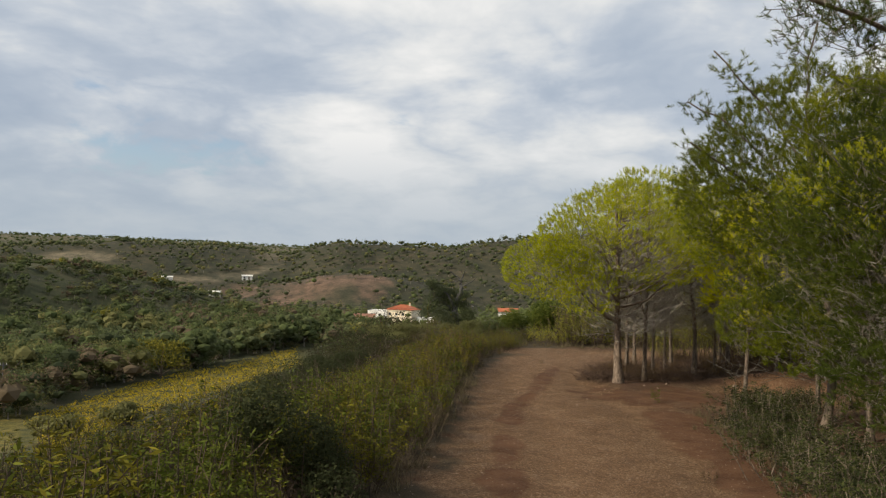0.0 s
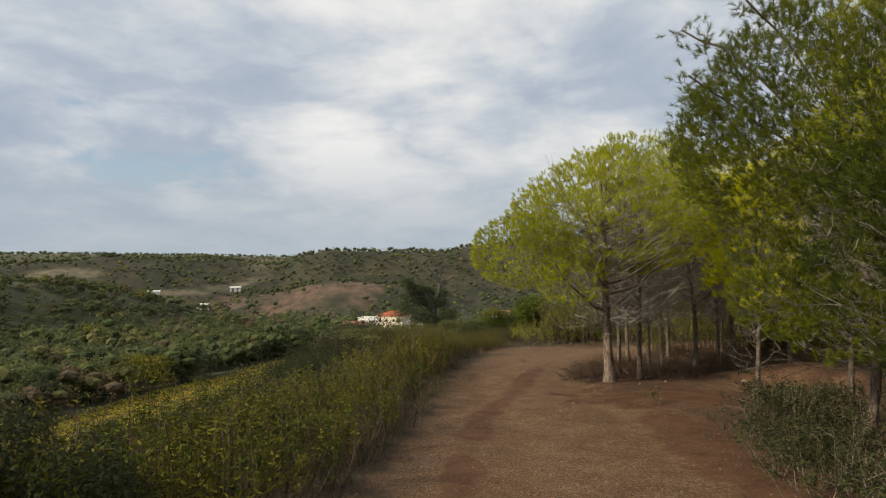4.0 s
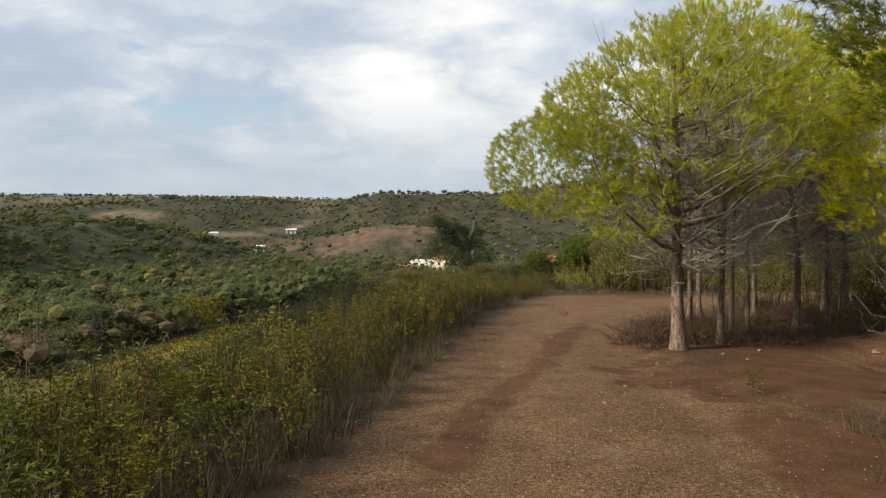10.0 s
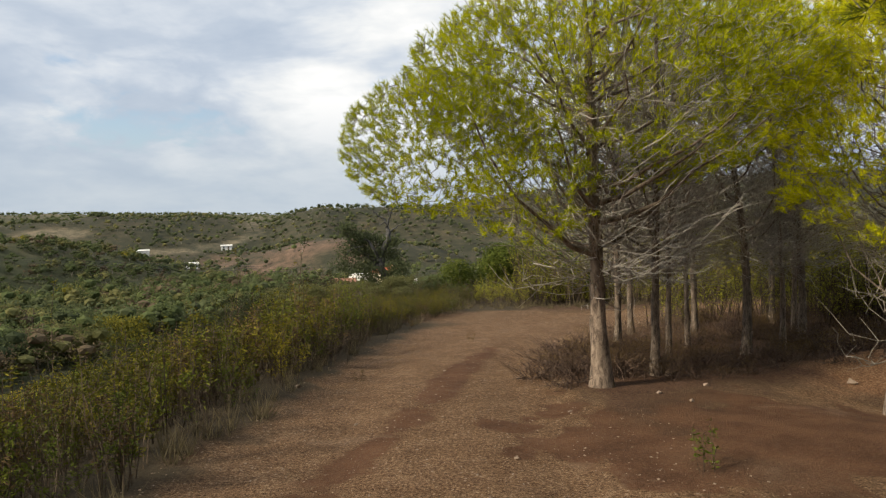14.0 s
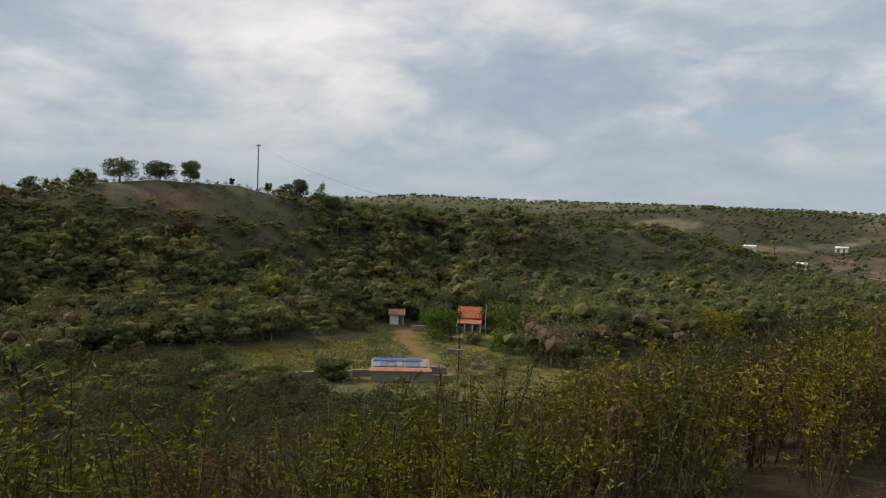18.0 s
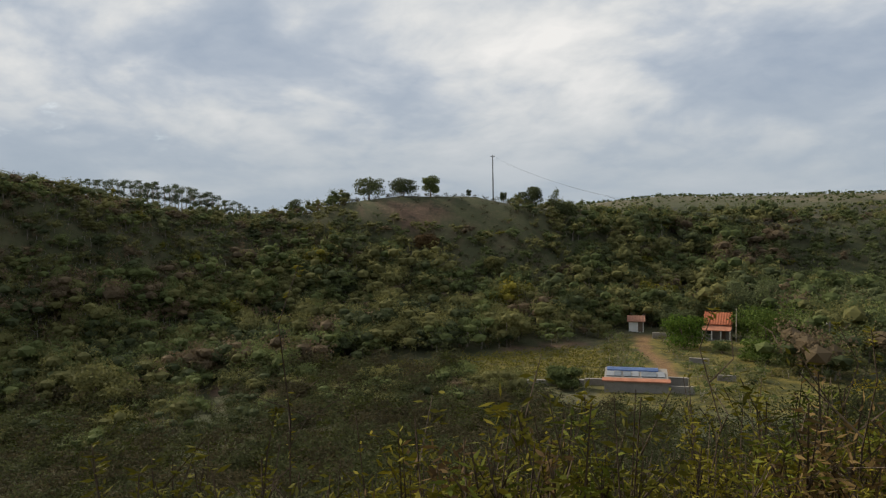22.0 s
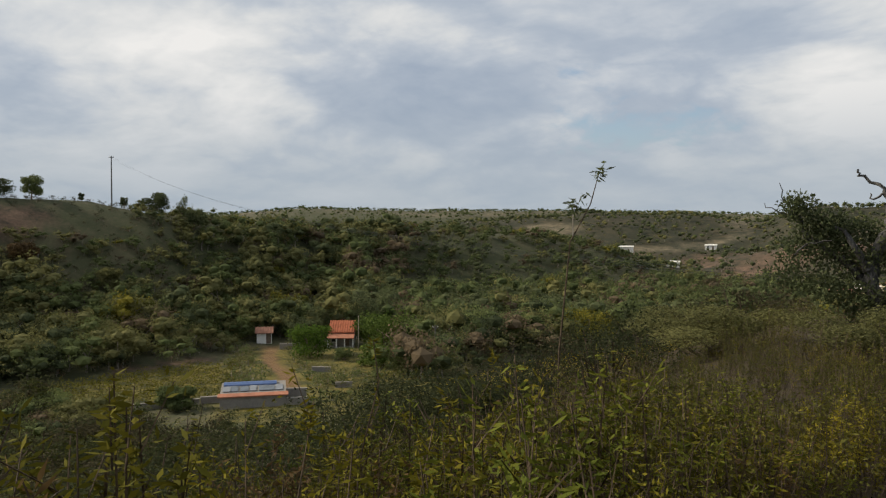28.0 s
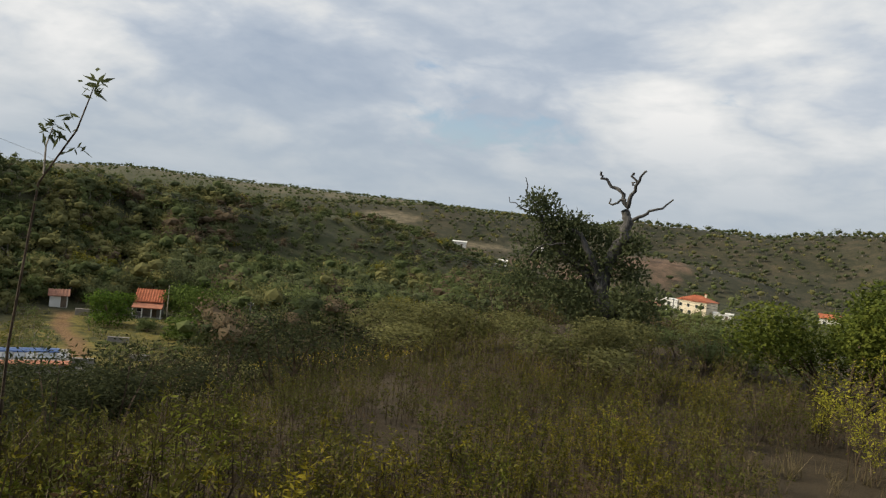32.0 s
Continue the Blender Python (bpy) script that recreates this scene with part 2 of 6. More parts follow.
M["tile_dull"] = material("dull_clay_tiles", plain((0.36, 0.15, 0.09), 1.2, 0.3), bump=0.03)
M["roof_old"] = material("old_clay_tiles", plain((0.30, 0.15, 0.10), 1.2, 0.3), bump=0.03)
M["grey_wall"] = material("grey_blockwork", plain((0.235, 0.215, 0.19), 1.0, 0.25), bump=0.02)
M["glass_dark"] = material("dark_glass", plain((0.03, 0.035, 0.04), 1.0, 0.2), rough=0.15)
M["wood"] = material("weathered_wood", plain((0.16, 0.12, 0.085), 4.0, 0.3), bump=0.01)
M["pole_wood"] = material("grey_pole", plain((0.10, 0.095, 0.09), 3.0, 0.25), bump=0.01)
M["board"] = material("weathered_board", plain((0.12, 0.14, 0.165), 1.5, 0.35), bump=0.01)
M["blue"] = material("blue_tarpaulin", plain((0.08, 0.13, 0.27), 1.5, 0.25), rough=0.5, bump=0.02)
M["stone"] = material("pale_stone", plain((0.25, 0.185, 0.135), 9.0, 0.35), bump=0.02)
M["metal"] = material("dull_metal", plain((0.2, 0.21, 0.225), 5.0, 0.15), rough=0.5)


def ground_material():
    m = bpy.data.materials.new("earth_and_scrub")
    m.use_nodes = True
    N = Nodes(m.node_tree)
    co = N.add("TexCoord").outputs["Object"]
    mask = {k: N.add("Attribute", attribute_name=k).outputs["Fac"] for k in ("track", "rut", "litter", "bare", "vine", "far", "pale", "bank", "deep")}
    n_big, n_mid, n_fine = N.noise(co, 0.35, 5.0), N.noise(co, 2.2, 6.0, 0.6), N.noise(co, 26.0, 4.0, 0.65)
    pebble = N.add("TexVoronoi", {"Scale": 32.0})
    pebble.inputs["Vector"].default_value = (0, 0, 0)
    N.tree.links.new(co, pebble.inputs["Vector"])
    # track: reddish earth with paler gravel
    n_grit = N.noise(co, 120.0, 3.0, 0.7)
    v = N.math("ADD", N.math("MULTIPLY", n_mid, 0.11), N.math("ADD", N.math("MULTIPLY", N.math("ADD", n_fine, N.noise(co, 52.0, 3.0, 0.7)), 0.23), N.math("MULTIPLY", n_grit, 0.43)))
    dirt = N.ramp(v, [(0.42, (0.038, 0.019, 0.008)), (0.475, (0.104, 0.057, 0.028)), (0.525, (0.170, 0.099, 0.053)), (0.585, (0.30, 0.205, 0.122))])
    grav = N.span(pebble.outputs["Distance"], 0.30, 0.14)
    tint = N.add("SeparateXYZ", {0: pebble.outputs["Color"]})
    dirt = N.mix(N.math("MULTIPLY", grav, N.span(tint.outputs[0], 0.35, 0.75)), dirt, N.mix(tint.outputs[1], (0.12, 0.068, 0.036, 1), (0.42, 0.31, 0.20, 1)))
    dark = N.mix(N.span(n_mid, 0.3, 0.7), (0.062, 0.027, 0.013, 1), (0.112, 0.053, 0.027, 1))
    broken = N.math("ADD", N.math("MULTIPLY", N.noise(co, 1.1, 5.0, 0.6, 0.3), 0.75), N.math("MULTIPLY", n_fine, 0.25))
    # this mask darkens red and damp earth, and paints shade on the track too
    wet_and_shade = N.span(N.math("ADD", mask["rut"], N.math("MULTIPLY", N.math("SUBTRACT", broken, 0.5), 2.0)), 0.44, 0.60)
    dirt = N.mix(N.math("MULTIPLY", wet_and_shade, 0.8), dirt, dark)
    chalk = N.span(N.noise(co, 0.9, 6.0, 0.65, 0.5), 0.60, 0.68)
    dirt = N.mix(N.math("MULTIPLY", chalk, 0.18), dirt, (0.30, 0.21, 0.145, 1))
    # soil and dry grass under the scrub
    soil = N.ramp(v, [(0.3, (0.030, 0.024, 0.015)), (0.5, (0.055, 0.042, 0.025)), (0.72, (0.10, 0.075, 0.045))])
    litter = N.ramp(v, [(0.40, (0.030, 0.016, 0.010)), (0.5, (0.085, 0.046, 0.027)), (0.60, (0.17, 0.10, 0.06))])
    # hillsides
    h1, h2, h3 = N.noise(co, 0.02, 6.0, 0.6), N.noise(co, 0.16, 5.0, 0.65), N.noise(co, 1.1, 6.0, 0.7)
    w = N.math("ADD", N.math("MULTIPLY", h1, 0.3), N.math("ADD", N.math("MULTIPLY", h2, 0.35), N.math("MULTIPLY", h3, 0.35)))
    hill = N.ramp(w, [(0.38, (0.040, 0.047, 0.022)), (0.48, (0.058, 0.062, 0.031)), (0.57, (0.082, 0.076, 0.043)), (0.70, (0.125, 0.100, 0.060))])
    bare = N.ramp(w, [(0.40, (0.045, 0.040, 0.026)), (0.5, (0.11, 0.073, 0.050)), (0.62, (0.19, 0.125, 0.085))])
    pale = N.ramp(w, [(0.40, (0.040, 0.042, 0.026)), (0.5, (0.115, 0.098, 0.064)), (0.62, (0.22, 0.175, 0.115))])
    vine = N.ramp(N.noise(co, 0.5, 6.0, 0.65), [(0.40, (0.045, 0.048, 0.018)), (0.5, (0.095, 0.085, 0.022)), (0.62, (0.17, 0.135, 0.035))])
    c = N.mix(mask["far"], soil, hill)
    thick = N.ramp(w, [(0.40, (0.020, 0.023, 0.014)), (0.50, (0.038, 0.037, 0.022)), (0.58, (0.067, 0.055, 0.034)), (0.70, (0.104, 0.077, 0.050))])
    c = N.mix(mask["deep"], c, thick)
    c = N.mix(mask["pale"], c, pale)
    c = N.mix(mask["bare"], c, bare)
    c = N.mix(mask["vine"], c, vine)
    c = N.mix(mask["litter"], c, litter)
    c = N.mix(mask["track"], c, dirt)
    earth = N.ramp(v, [(0.42, (0.085, 0.040, 0.020)), (0.5, (0.17, 0.09, 0.046)), (0.60, (0.32, 0.21, 0.125))])
    c = N.mix(mask["bank"], c, earth)
    height = N.math("ADD", N.math("ADD", N.math("MULTIPLY", n_fine, 0.35), N.math("MULTIPLY", n_grit, 0.35)), N.math("MULTIPLY", grav, 0.35))
    bump = N.add("Bump", {"Height": height, "Strength": 1.0, "Distance": 0.035})
    p = N.add("BsdfPrincipled", {"Base Color": c, "Roughness": 0.95, "Specular IOR Level": 0.15, "Normal": bump.outputs[0]})
    N.add("OutputMaterial", {"Surface": p.outputs[0]})
    return m


M["ground"] = ground_material()

# ---- the lie of the land ----
WAVES = [(rng.uniform(0, 2 * math.pi), rng.uniform(0, 2 * math.pi)) for _ in range(60)]


def ripple(x, y, size, octaves=4, seed=0):
    """Soft rolling noise of about that wavelength, -1 to 1."""
    out, amp, total = 0 * x, 1.0, 0.0
    k = seed * 7
    for o in range(octaves):
        for _ in range(3):
            a, p = WAVES[k % 60]
            k += 1
            out = out + amp / 3 * np.sin((x * math.cos(a) + y * math.sin(a)) * 2 * math.pi / size + p + 1.3 * np.sin((x * math.sin(a) - y * math.cos(a)) * 2 * math.pi / (size * 1.7) + 2 * p))
        total += amp
        amp, size = amp * 0.55, size * 0.47
    return out / total * 1.6


def step(v, a, b):
    s = np.clip((v - a) / (b - a), 0, 1)
    return s * s * (3 - 2 * s)


CENTRE_Y, FLOOR = 18.0, -24.0
# ridges round the hilltop: bearing to the left of +y, distance, height of the crest in degrees above the eye
NEAR_RIDGE = [(-60, 160, -8), (18, 320, -5), (24, 330, -3.2), (28, 310, -1.9), (33, 300, -0.8), (40, 280, -0.2), (50, 250, 0.1), (58, 215, 0.35), (62, 205, 1.1), (66, 205, 1.95),
              (72, 200, 2.05), (76, 195, 1.6), (79.5, 190, 0.6), (83, 180, 0.0), (88, 172, 0.5), (92, 165, 1.35), (94.4, 162, 1.95), (97.3, 160, 2.5), (100.6, 155, 2.8), (115, 150, 3.2), (180, 150, 2.0)]
MID_RIDGE = [(-180, 500, 2.8), (-20, 520, 2.8), (-4, 540, 2.4), (1, 560, 2.0), (5, 560, 1.5), (10, 560, 1.5), (14, 560, 1.65), (16, 580, 1.35), (18, 600, 0.5), (20, 600, 0.7), (23, 620, 1.2),
             (26, 620, 1.1), (30, 620, 1.3), (33, 620, 1.0), (38, 620, 0.7), (45, 620, 0.3), (60, 620, 0.0), (180, 600, 0.0)]
FAR_RIDGE = [(-180, 1500, 1.6), (10, 1500, 1.0), (18, 1500, 1.15), (22, 1500, 1.3), (33, 1300, 1.5), (40, 1200, 1.5), (47, 1100, 1.55), (53, 1100, 1.65), (58, 1100, 1.2), (70, 1100, 0.9), (180, 1100, 0.8)]
SPUR = [(-30, 380, -6), (2, 380, -3.2), (5, 390, -2.0), (9, 400, -1.2), (13, 400, -0.8), (16, 410, -1.1), (20, 430, -1.9), (24, 430, -3.0), (35, 430, -6)]


def ridge(az, r, table, front, back):
    b, d, e = np.array(table, float).T
    d, e = np.interp(az, b, d), np.interp(az, b, e)
    crest = d * np.tan(np.radians(e))
    w = np.where(r < d, front, back) * d
    return np.maximum(crest - FLOOR, 0) * np.exp(-(((r - d) / w) ** 2))


TRACK = np.array([(1.0, -60, 2.3), (1.0, 10, 2.3), (1.0, 17, 2.25), (0.6, 20, 1.9), (0.25, 22.5, 1.5), (0.4, 25, 1.55), (1.3, 28.2, 2.1), (3.2, 31.4, 1.6), (7, 33.0, 1.2), (20, 33.8, 1.1)])


def track_offset(x, y):
    """Distance from the track's middle line, over its half width, and the signed side."""
    best, side = np.full(np.shape(x), 99.0), np.zeros(np.shape(x))
    for (x0, y0, h0), (x1, y1, h1) in zip(TRACK[:-1], TRACK[1:]):
        dx, dy = x1 - x0, y1 - y0
        s = np.clip(((x - x0) * dx + (y - y0) * dy) / (dx * dx + dy * dy), 0, 1)
        d = np.hypot(x - x0 - s * dx, y - y0 - s * dy)
        hw = h0 + s * (h1 - h0)
        sg = np.sign((x - x0) * dy - (y - y0) * dx)
        near = d / hw < best
        best, side = np.where(near, d / hw, best), np.where(near, sg * d, side)
    return best, side


def land(x, y):
    """Height of the ground."""
    x, y = np.asarray(x, float), np.asarray(y, float)
    top = np.interp(y, [-60, 4, 8, 13, 17, 21, 25, 28, 40, 60], [1.5, -0.5, -0.98, -1.37, -1.58, -1.74, -1.92, -2.02, -2.5, -3.0])
    edge = np.interp(y, [-60, 0, 25, 33, 45], [-1.7, -1.7, -1.9, -3.2, -5.5])
    d = np.hypot(np.maximum(edge - x, 0), np.maximum(y - 46, 0))
    right = np.maximum(x - 4, 0)
    d = d + np.maximum(right - 60, 0)
    drop = 22.3 * (1 - np.exp(-((d / 35) ** np.interp(y, [0, 14, 19], [1.7, 1.7, 1.25]))))
    near = top + 0.03 * np.minimum(right, 40) - drop * (top - FLOOR - 0.3) / 22.3
    rx, ry = x, y - CENTRE_Y
    r, az = np.hypot(rx, ry), np.degrees(np.arctan2(-rx, ry))
    hills = np.maximum.reduce([ridge(az, r, NEAR_RIDGE, 0.18, 0.45), ridge(az, r, MID_RIDGE, 0.22, 0.5), ridge(az, r, FAR_RIDGE, 0.4, 3.0), ridge(az, r, SPUR, 0.13, 0.3)])
    far = step(r, 60, 160)
    z = near + hills * step(r, 70, 130)
    z = z + ripple(x, y, 90, 4, 1) * 1.6 * far * np.clip((r - 100) / 200, 0.15, 1)
    z = z + ripple(x, y, 5.0, 4, 2) * 0.07 * step(d, 0.0, 3) + ripple(x, y, 1.4, 4, 3) * 0.009
    u, side = track_offset(x, y)
    inside = 1 - step(u, 0.8, 1.15)
    lane = np.exp(-(((np.abs(side) - 0.85) / 0.28) ** 2)) * inside
    z = z - 0.035 * lane - 0.04 * inside
    z = z + 0.30 * np.exp(-(((x - 6.3) / 1.5) ** 2 + ((y - 23.1) / 0.7) ** 2))
    z = z - 0.35 * np.exp(-(((x - 5.8) / 1.3) ** 2 + ((y - 21.5) / 1.2) ** 2))
    return z


def mesh_object(name, verts, faces, mat, parent=None, smooth=False, attrs=()):
    me = bpy.data.meshes.new(name)
    verts = np.asarray(verts, np.float32)
    faces = np.asarray(faces, np.int32)
    k = faces.shape[1]
    me.vertices.add(len(verts))
    me.vertices.foreach_set("co", verts.ravel())
    me.loops.add(faces.size)
    me.loops.foreach_set("vertex_index", faces.ravel())
    me.polygons.add(len(faces))
    me.polygons.foreach_set("loop_start", np.arange(0, faces.size, k, dtype=np.int32))
    me.polygons.foreach_set("use_smooth", np.full(len(faces), smooth))
    me.update(calc_edges=True)
    me.validate()
    for key, values in dict(attrs).items():
        at = me.attributes.new(key, "FLOAT", "POINT")
        at.data.foreach_set("value", np.asarray(values, np.float32))
    me.materials.append(mat)
    ob = new(name, me)
    if parent is not None:
        ob.parent = parent
    return ob


def field_top(az):
    """How far the valley vineyard reaches, by bearing."""
    return np.interp(az, [54, 58, 62, 70, 78], [134, 132, 127, 119, 115])


def build_ground():
    # rings round the start of the walk: fine where the walk goes, growing with distance
    rings = [0.01] + list(np.arange(0.4, 38.0, 0.17))
    while rings[-1] < 4400:
        rings.append(rings[-1] * 1.024)
    rays = np.radians(np.concatenate([np.arange(-46, 119, 0.42), np.arange(119, 314, 3.0)]))
    rr, aa = np.meshgrid(np.array(rings), rays, indexing="ij")
    x, y = (-np.sin(aa) * rr).ravel(), (2.0 + np.cos(aa) * rr).ravel()
    z = land(x, y)
    nr, na = len(rings), len(rays)
    i, j = np.meshgrid(np.arange(nr - 1), np.arange(na), indexing="ij")
    k = (j + 1) % na
    faces = np.stack([i * na + j, (i + 1) * na + j, (i + 1) * na + k, i * na + k], -1).reshape(-1, 4)
    r, az = np.hypot(x, y - CENTRE_Y), np.degrees(np.arctan2(-x, y - CENTRE_Y))
    u, side = track_offset(x, y)
    wob = ripple(x, y, 1.1, 4, 4)
    track = 1 - step(u + 0.13 * wob, 0.88, 1.08)
    # a dark red strip between the wheel lanes, and reddish edges with shade painted in
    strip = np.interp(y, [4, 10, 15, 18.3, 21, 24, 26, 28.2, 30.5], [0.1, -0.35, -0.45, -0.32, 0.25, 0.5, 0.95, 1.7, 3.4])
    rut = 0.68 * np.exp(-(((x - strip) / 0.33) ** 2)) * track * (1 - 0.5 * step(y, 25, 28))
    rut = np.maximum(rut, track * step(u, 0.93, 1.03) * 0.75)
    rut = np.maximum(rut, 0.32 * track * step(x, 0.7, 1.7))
    # right side painted darker for the pines' shade and its browner earth
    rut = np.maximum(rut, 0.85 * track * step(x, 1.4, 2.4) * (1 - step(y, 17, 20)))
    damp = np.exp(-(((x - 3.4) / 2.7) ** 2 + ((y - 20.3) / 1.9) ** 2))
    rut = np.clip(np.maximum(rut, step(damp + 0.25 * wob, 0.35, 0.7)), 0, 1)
    pit = step(np.exp(-(((x - 4.6) / 2.6) ** 2 + ((y - 20.3) / 2.4) ** 2)) + 0.15 * wob, 0.35, 0.6)
    track = np.maximum(track, pit)
    clearing = step(np.exp(-(((x - 1.2) / 2.6) ** 2 + ((y - 31.6) / 2.0) ** 2)) + 0.2 * wob, 0.3, 0.6)
    track = np.maximum(track, clearing * 0.9)
    litter = step(np.exp(-(((x - 4.2) / 3.4) ** 2 + ((y - 25.3) / 3.1) ** 2)) + 0.12 * wob, 0.3, 0.55) * (1 - track)
    litter = np.maximum(litter, step(x, 1.2, 2.2) * (1 - step(y, 33, 36)) * (1 - track))
    bare = step(np.exp(-(((az - 16.5) / 8.0) ** 2 + ((r - 390) / 58) ** 2)) + 0.42 * ripple(x, y, 45, 4, 7), 0.45, 0.85)
    bare = np.maximum(bare, step(np.exp(-(((az - 71) / 4.5) ** 2 + ((r - 186) / 12) ** 2)) + 0.3 * ripple(x, y, 14, 3, 8), 0.55, 0.85))
    bare = np.maximum(bare, step(np.exp(-(((az - 21) / 3.0) ** 2 + ((r - 640) / 70) ** 2)), 0.5, 0.8) * 0.7)
    # far ridge: its sunlight is put into a paler ground colour
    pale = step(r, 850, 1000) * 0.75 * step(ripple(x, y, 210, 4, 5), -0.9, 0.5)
    pale = np.maximum(pale, step(np.exp(-(((az - 33.3) / 3.0) ** 2 + ((r - 541) / 20) ** 2)), 0.4, 0.6) * 0.9)
    vine = step(az, 55, 56.5) * (1 - step(az, 76, 80)) * step(r, 101, 106) * (1 - step(r, field_top(az) - 1, field_top(az) + 2))
    vine = np.maximum(vine, 0.85 * step(az, 38, 41) * (1 - step(az, 55, 57)) * step(r, 82, 90) * (1 - step(r, 144, 152)))
    strip_r = np.interp(az, [18, 20, 24.7, 30.9, 36, 39.6, 43], [180, 172, 150, 131, 113, 101, 94])
    vine = np.maximum(vine, step(az, 17, 19) * (1 - step(az, 39, 41)) * step(r, strip_r - 26, strip_r - 20) * (1 - step(r, strip_r + 6, strip_r + 10)))
    bare = np.maximum(bare, step(np.exp(-(((az - 85.6) / 0.9) ** 2 + ((r - 105) / 4.5) ** 2)) + 0.2 * wob, 0.4, 0.7))
    bare = np.maximum(bare, 0.9 * step(np.exp(-(((az - 60.5) / 4.5) ** 2 + ((r - field_top(az) - 5.0) / 3.0) ** 2)) + 0.25 * ripple(x, y, 9, 3, 8), 0.4, 0.7))
    bare = np.maximum(bare, 0.7 * step(np.exp(-(((az - 48.4) / 0.8) ** 2 + ((r - 166) / 9) ** 2)), 0.4, 0.7))
    bank = step(np.exp(-(((x - 6.0) / 1.7) ** 2 + ((y - 22.7) / 0.9) ** 2)) + 0.25 * wob, 0.4, 0.65)
    # a sunlit spot near the pit, painted in with the bank's orange earth
    bank = np.maximum(bank, step(np.exp(-(((x - 5.1) / 0.7) ** 2 + ((y - 19.3) / 0.6) ** 2)) + 0.2 * wob, 0.4, 0.65))
    road = 1 - step(np.abs(r - np.interp(az, [19, 21, 24, 28.5, 30], [520, 497, 480, 465, 460])), 4.0, 10.0)
    road = road * step(az, 18, 19.5) * (1 - step(az, 28, 29))
    bare, pale = bare * (1 - road), np.maximum(pale, road)
    lane = 1 - step(np.abs(az - np.interp(r, [98, 110, 120, 132, 142, 160, 172], [50.6, 51.0, 51.6, 52.9, 53.2, 53.0, 51.0])) * r * 0.0175, 0.9, 1.7)
    bank = np.maximum(bank, 0.75 * lane * step(r, 98, 102) * (1 - step(r, 146, 152)))
    far = step(r, 30, 70)
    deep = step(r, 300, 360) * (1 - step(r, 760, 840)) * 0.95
    bare = np.maximum(bare, 0.8 * step(az, 16.5, 19) * (1 - step(az, 25, 28)) * step(r, 405, 425) * (1 - step(r, 455, 470)) * step(ripple(x, y, 40, 3, 4), -0.5, 0.3))
    pale = np.maximum(pale, 0.6 * step(np.exp(-(((az - 19.5) / 1.6) ** 2 + ((r - 560) / 30) ** 2)), 0.4, 0.7))
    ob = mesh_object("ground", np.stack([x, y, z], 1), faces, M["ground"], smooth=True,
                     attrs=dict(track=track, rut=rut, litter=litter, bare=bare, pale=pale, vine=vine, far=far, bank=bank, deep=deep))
    return tagged(ob, "reddish dirt track on a scrubby hilltop above a wooded valley", "ground", kind="structure")


build_ground()


def place(x, y, dz=0.0):
    return float(land(x, y)) + dz


def at(az, r):
    """A place by bearing to the left of +y and distance from the middle of the walk."""
    return -math.sin(radians(az)) * r, CENTRE_Y + math.cos(radians(az)) * r


# ---- plants: building blocks ----
def tube(points, radii, sides=6):
    """Verts and quads of a tapered tube."""
    pts, v, f = np.asarray(points, float), [], []
    n = len(pts)
    for i in range(n):
        d = pts[min(i + 1, n - 1)] - pts[max(i - 1, 0)]
        d = d / (np.linalg.norm(d) + 1e-9)
        a = np.cross(d, (0.3, 1, 0.2) if abs(d[0]) > 0.5 else (1, 0.2, 0.1))
        a /= np.linalg.norm(a)
        b = np.cross(d, a)
        for k in range(sides):
            t = 2 * math.pi * k / sides
            v.append(pts[i] + radii[i] * (math.cos(t) * a + math.sin(t) * b))
    for i in range(n - 1):
        for k in range(sides):
            k2 = (k + 1) % sides
            f.append((i * sides + k, i * sides + k2, (i + 1) * sides + k2, (i + 1) * sides + k))
    return np.array(v), np.array(f)


class Bag:
    """Gathers verts and faces of one mesh."""

    def __init__(self):
        self.v, self.f, self.n = [], [], 0

    def add(self, v, f):
        self.v.append(np.asarray(v, float))
        self.f.append(np.asarray(f) + self.n)
        self.n += len(v)

    def out(self):
        return np.concatenate(self.v), np.concatenate(self.f)


def blades(base, direction, length, width, rg):
    """Many thin triangles: base, direction (unit), length, width arrays."""
    n = len(base)
    side = np.cross(direction, rg.normal(size=(n, 3)))
    side /= np.linalg.norm(side, axis=1, keepdims=True) + 1e-9
    w = (side * np.reshape(width, (-1, 1)))
    v = np.stack([base - w, base + w, base + direction * np.reshape(length, (-1, 1))], 1).reshape(-1, 3)
    return v, np.arange(3 * n).reshape(-1, 3)


def leaves(base, direction, length, width, rg):
    """Many lance-shaped leaves, four corners each."""
    n = len(base)
    side = np.cross(direction, rg.normal(size=(n, 3)))
    side /= np.linalg.norm(side, axis=1, keepdims=True) + 1e-9
    w, l = side * np.reshape(width, (-1, 1)), direction * np.reshape(length, (-1, 1))
    v = np.stack([base, base + 0.45 * l + w, base + l, base + 0.45 * l - w], 1).reshape(-1, 3)
    return v, np.arange(4 * n).reshape(-1, 4)


def scales(base, normal, size, rg, loose=0.45):
    """Many small triangles lying along a surface with those normals, somewhat askew."""
    n = len(base)
    normal = unit(normal + rg.normal(size=(n, 3)) * loose)
    a = unit(np.cross(normal, rg.normal(size=(n, 3))))
    c = np.cross(normal, a)
    s = np.reshape(size, (-1, 1))
    v = np.stack([base - a * s * 0.6 - c * s * 0.4, base + a * s * 0.6 - c * s * 0.4, base + c * s * 0.9 + a * s * rg.normal(size=(n, 1)) * 0.3], 1).reshape(-1, 3)
    return v, np.arange(3 * n).reshape(-1, 3)


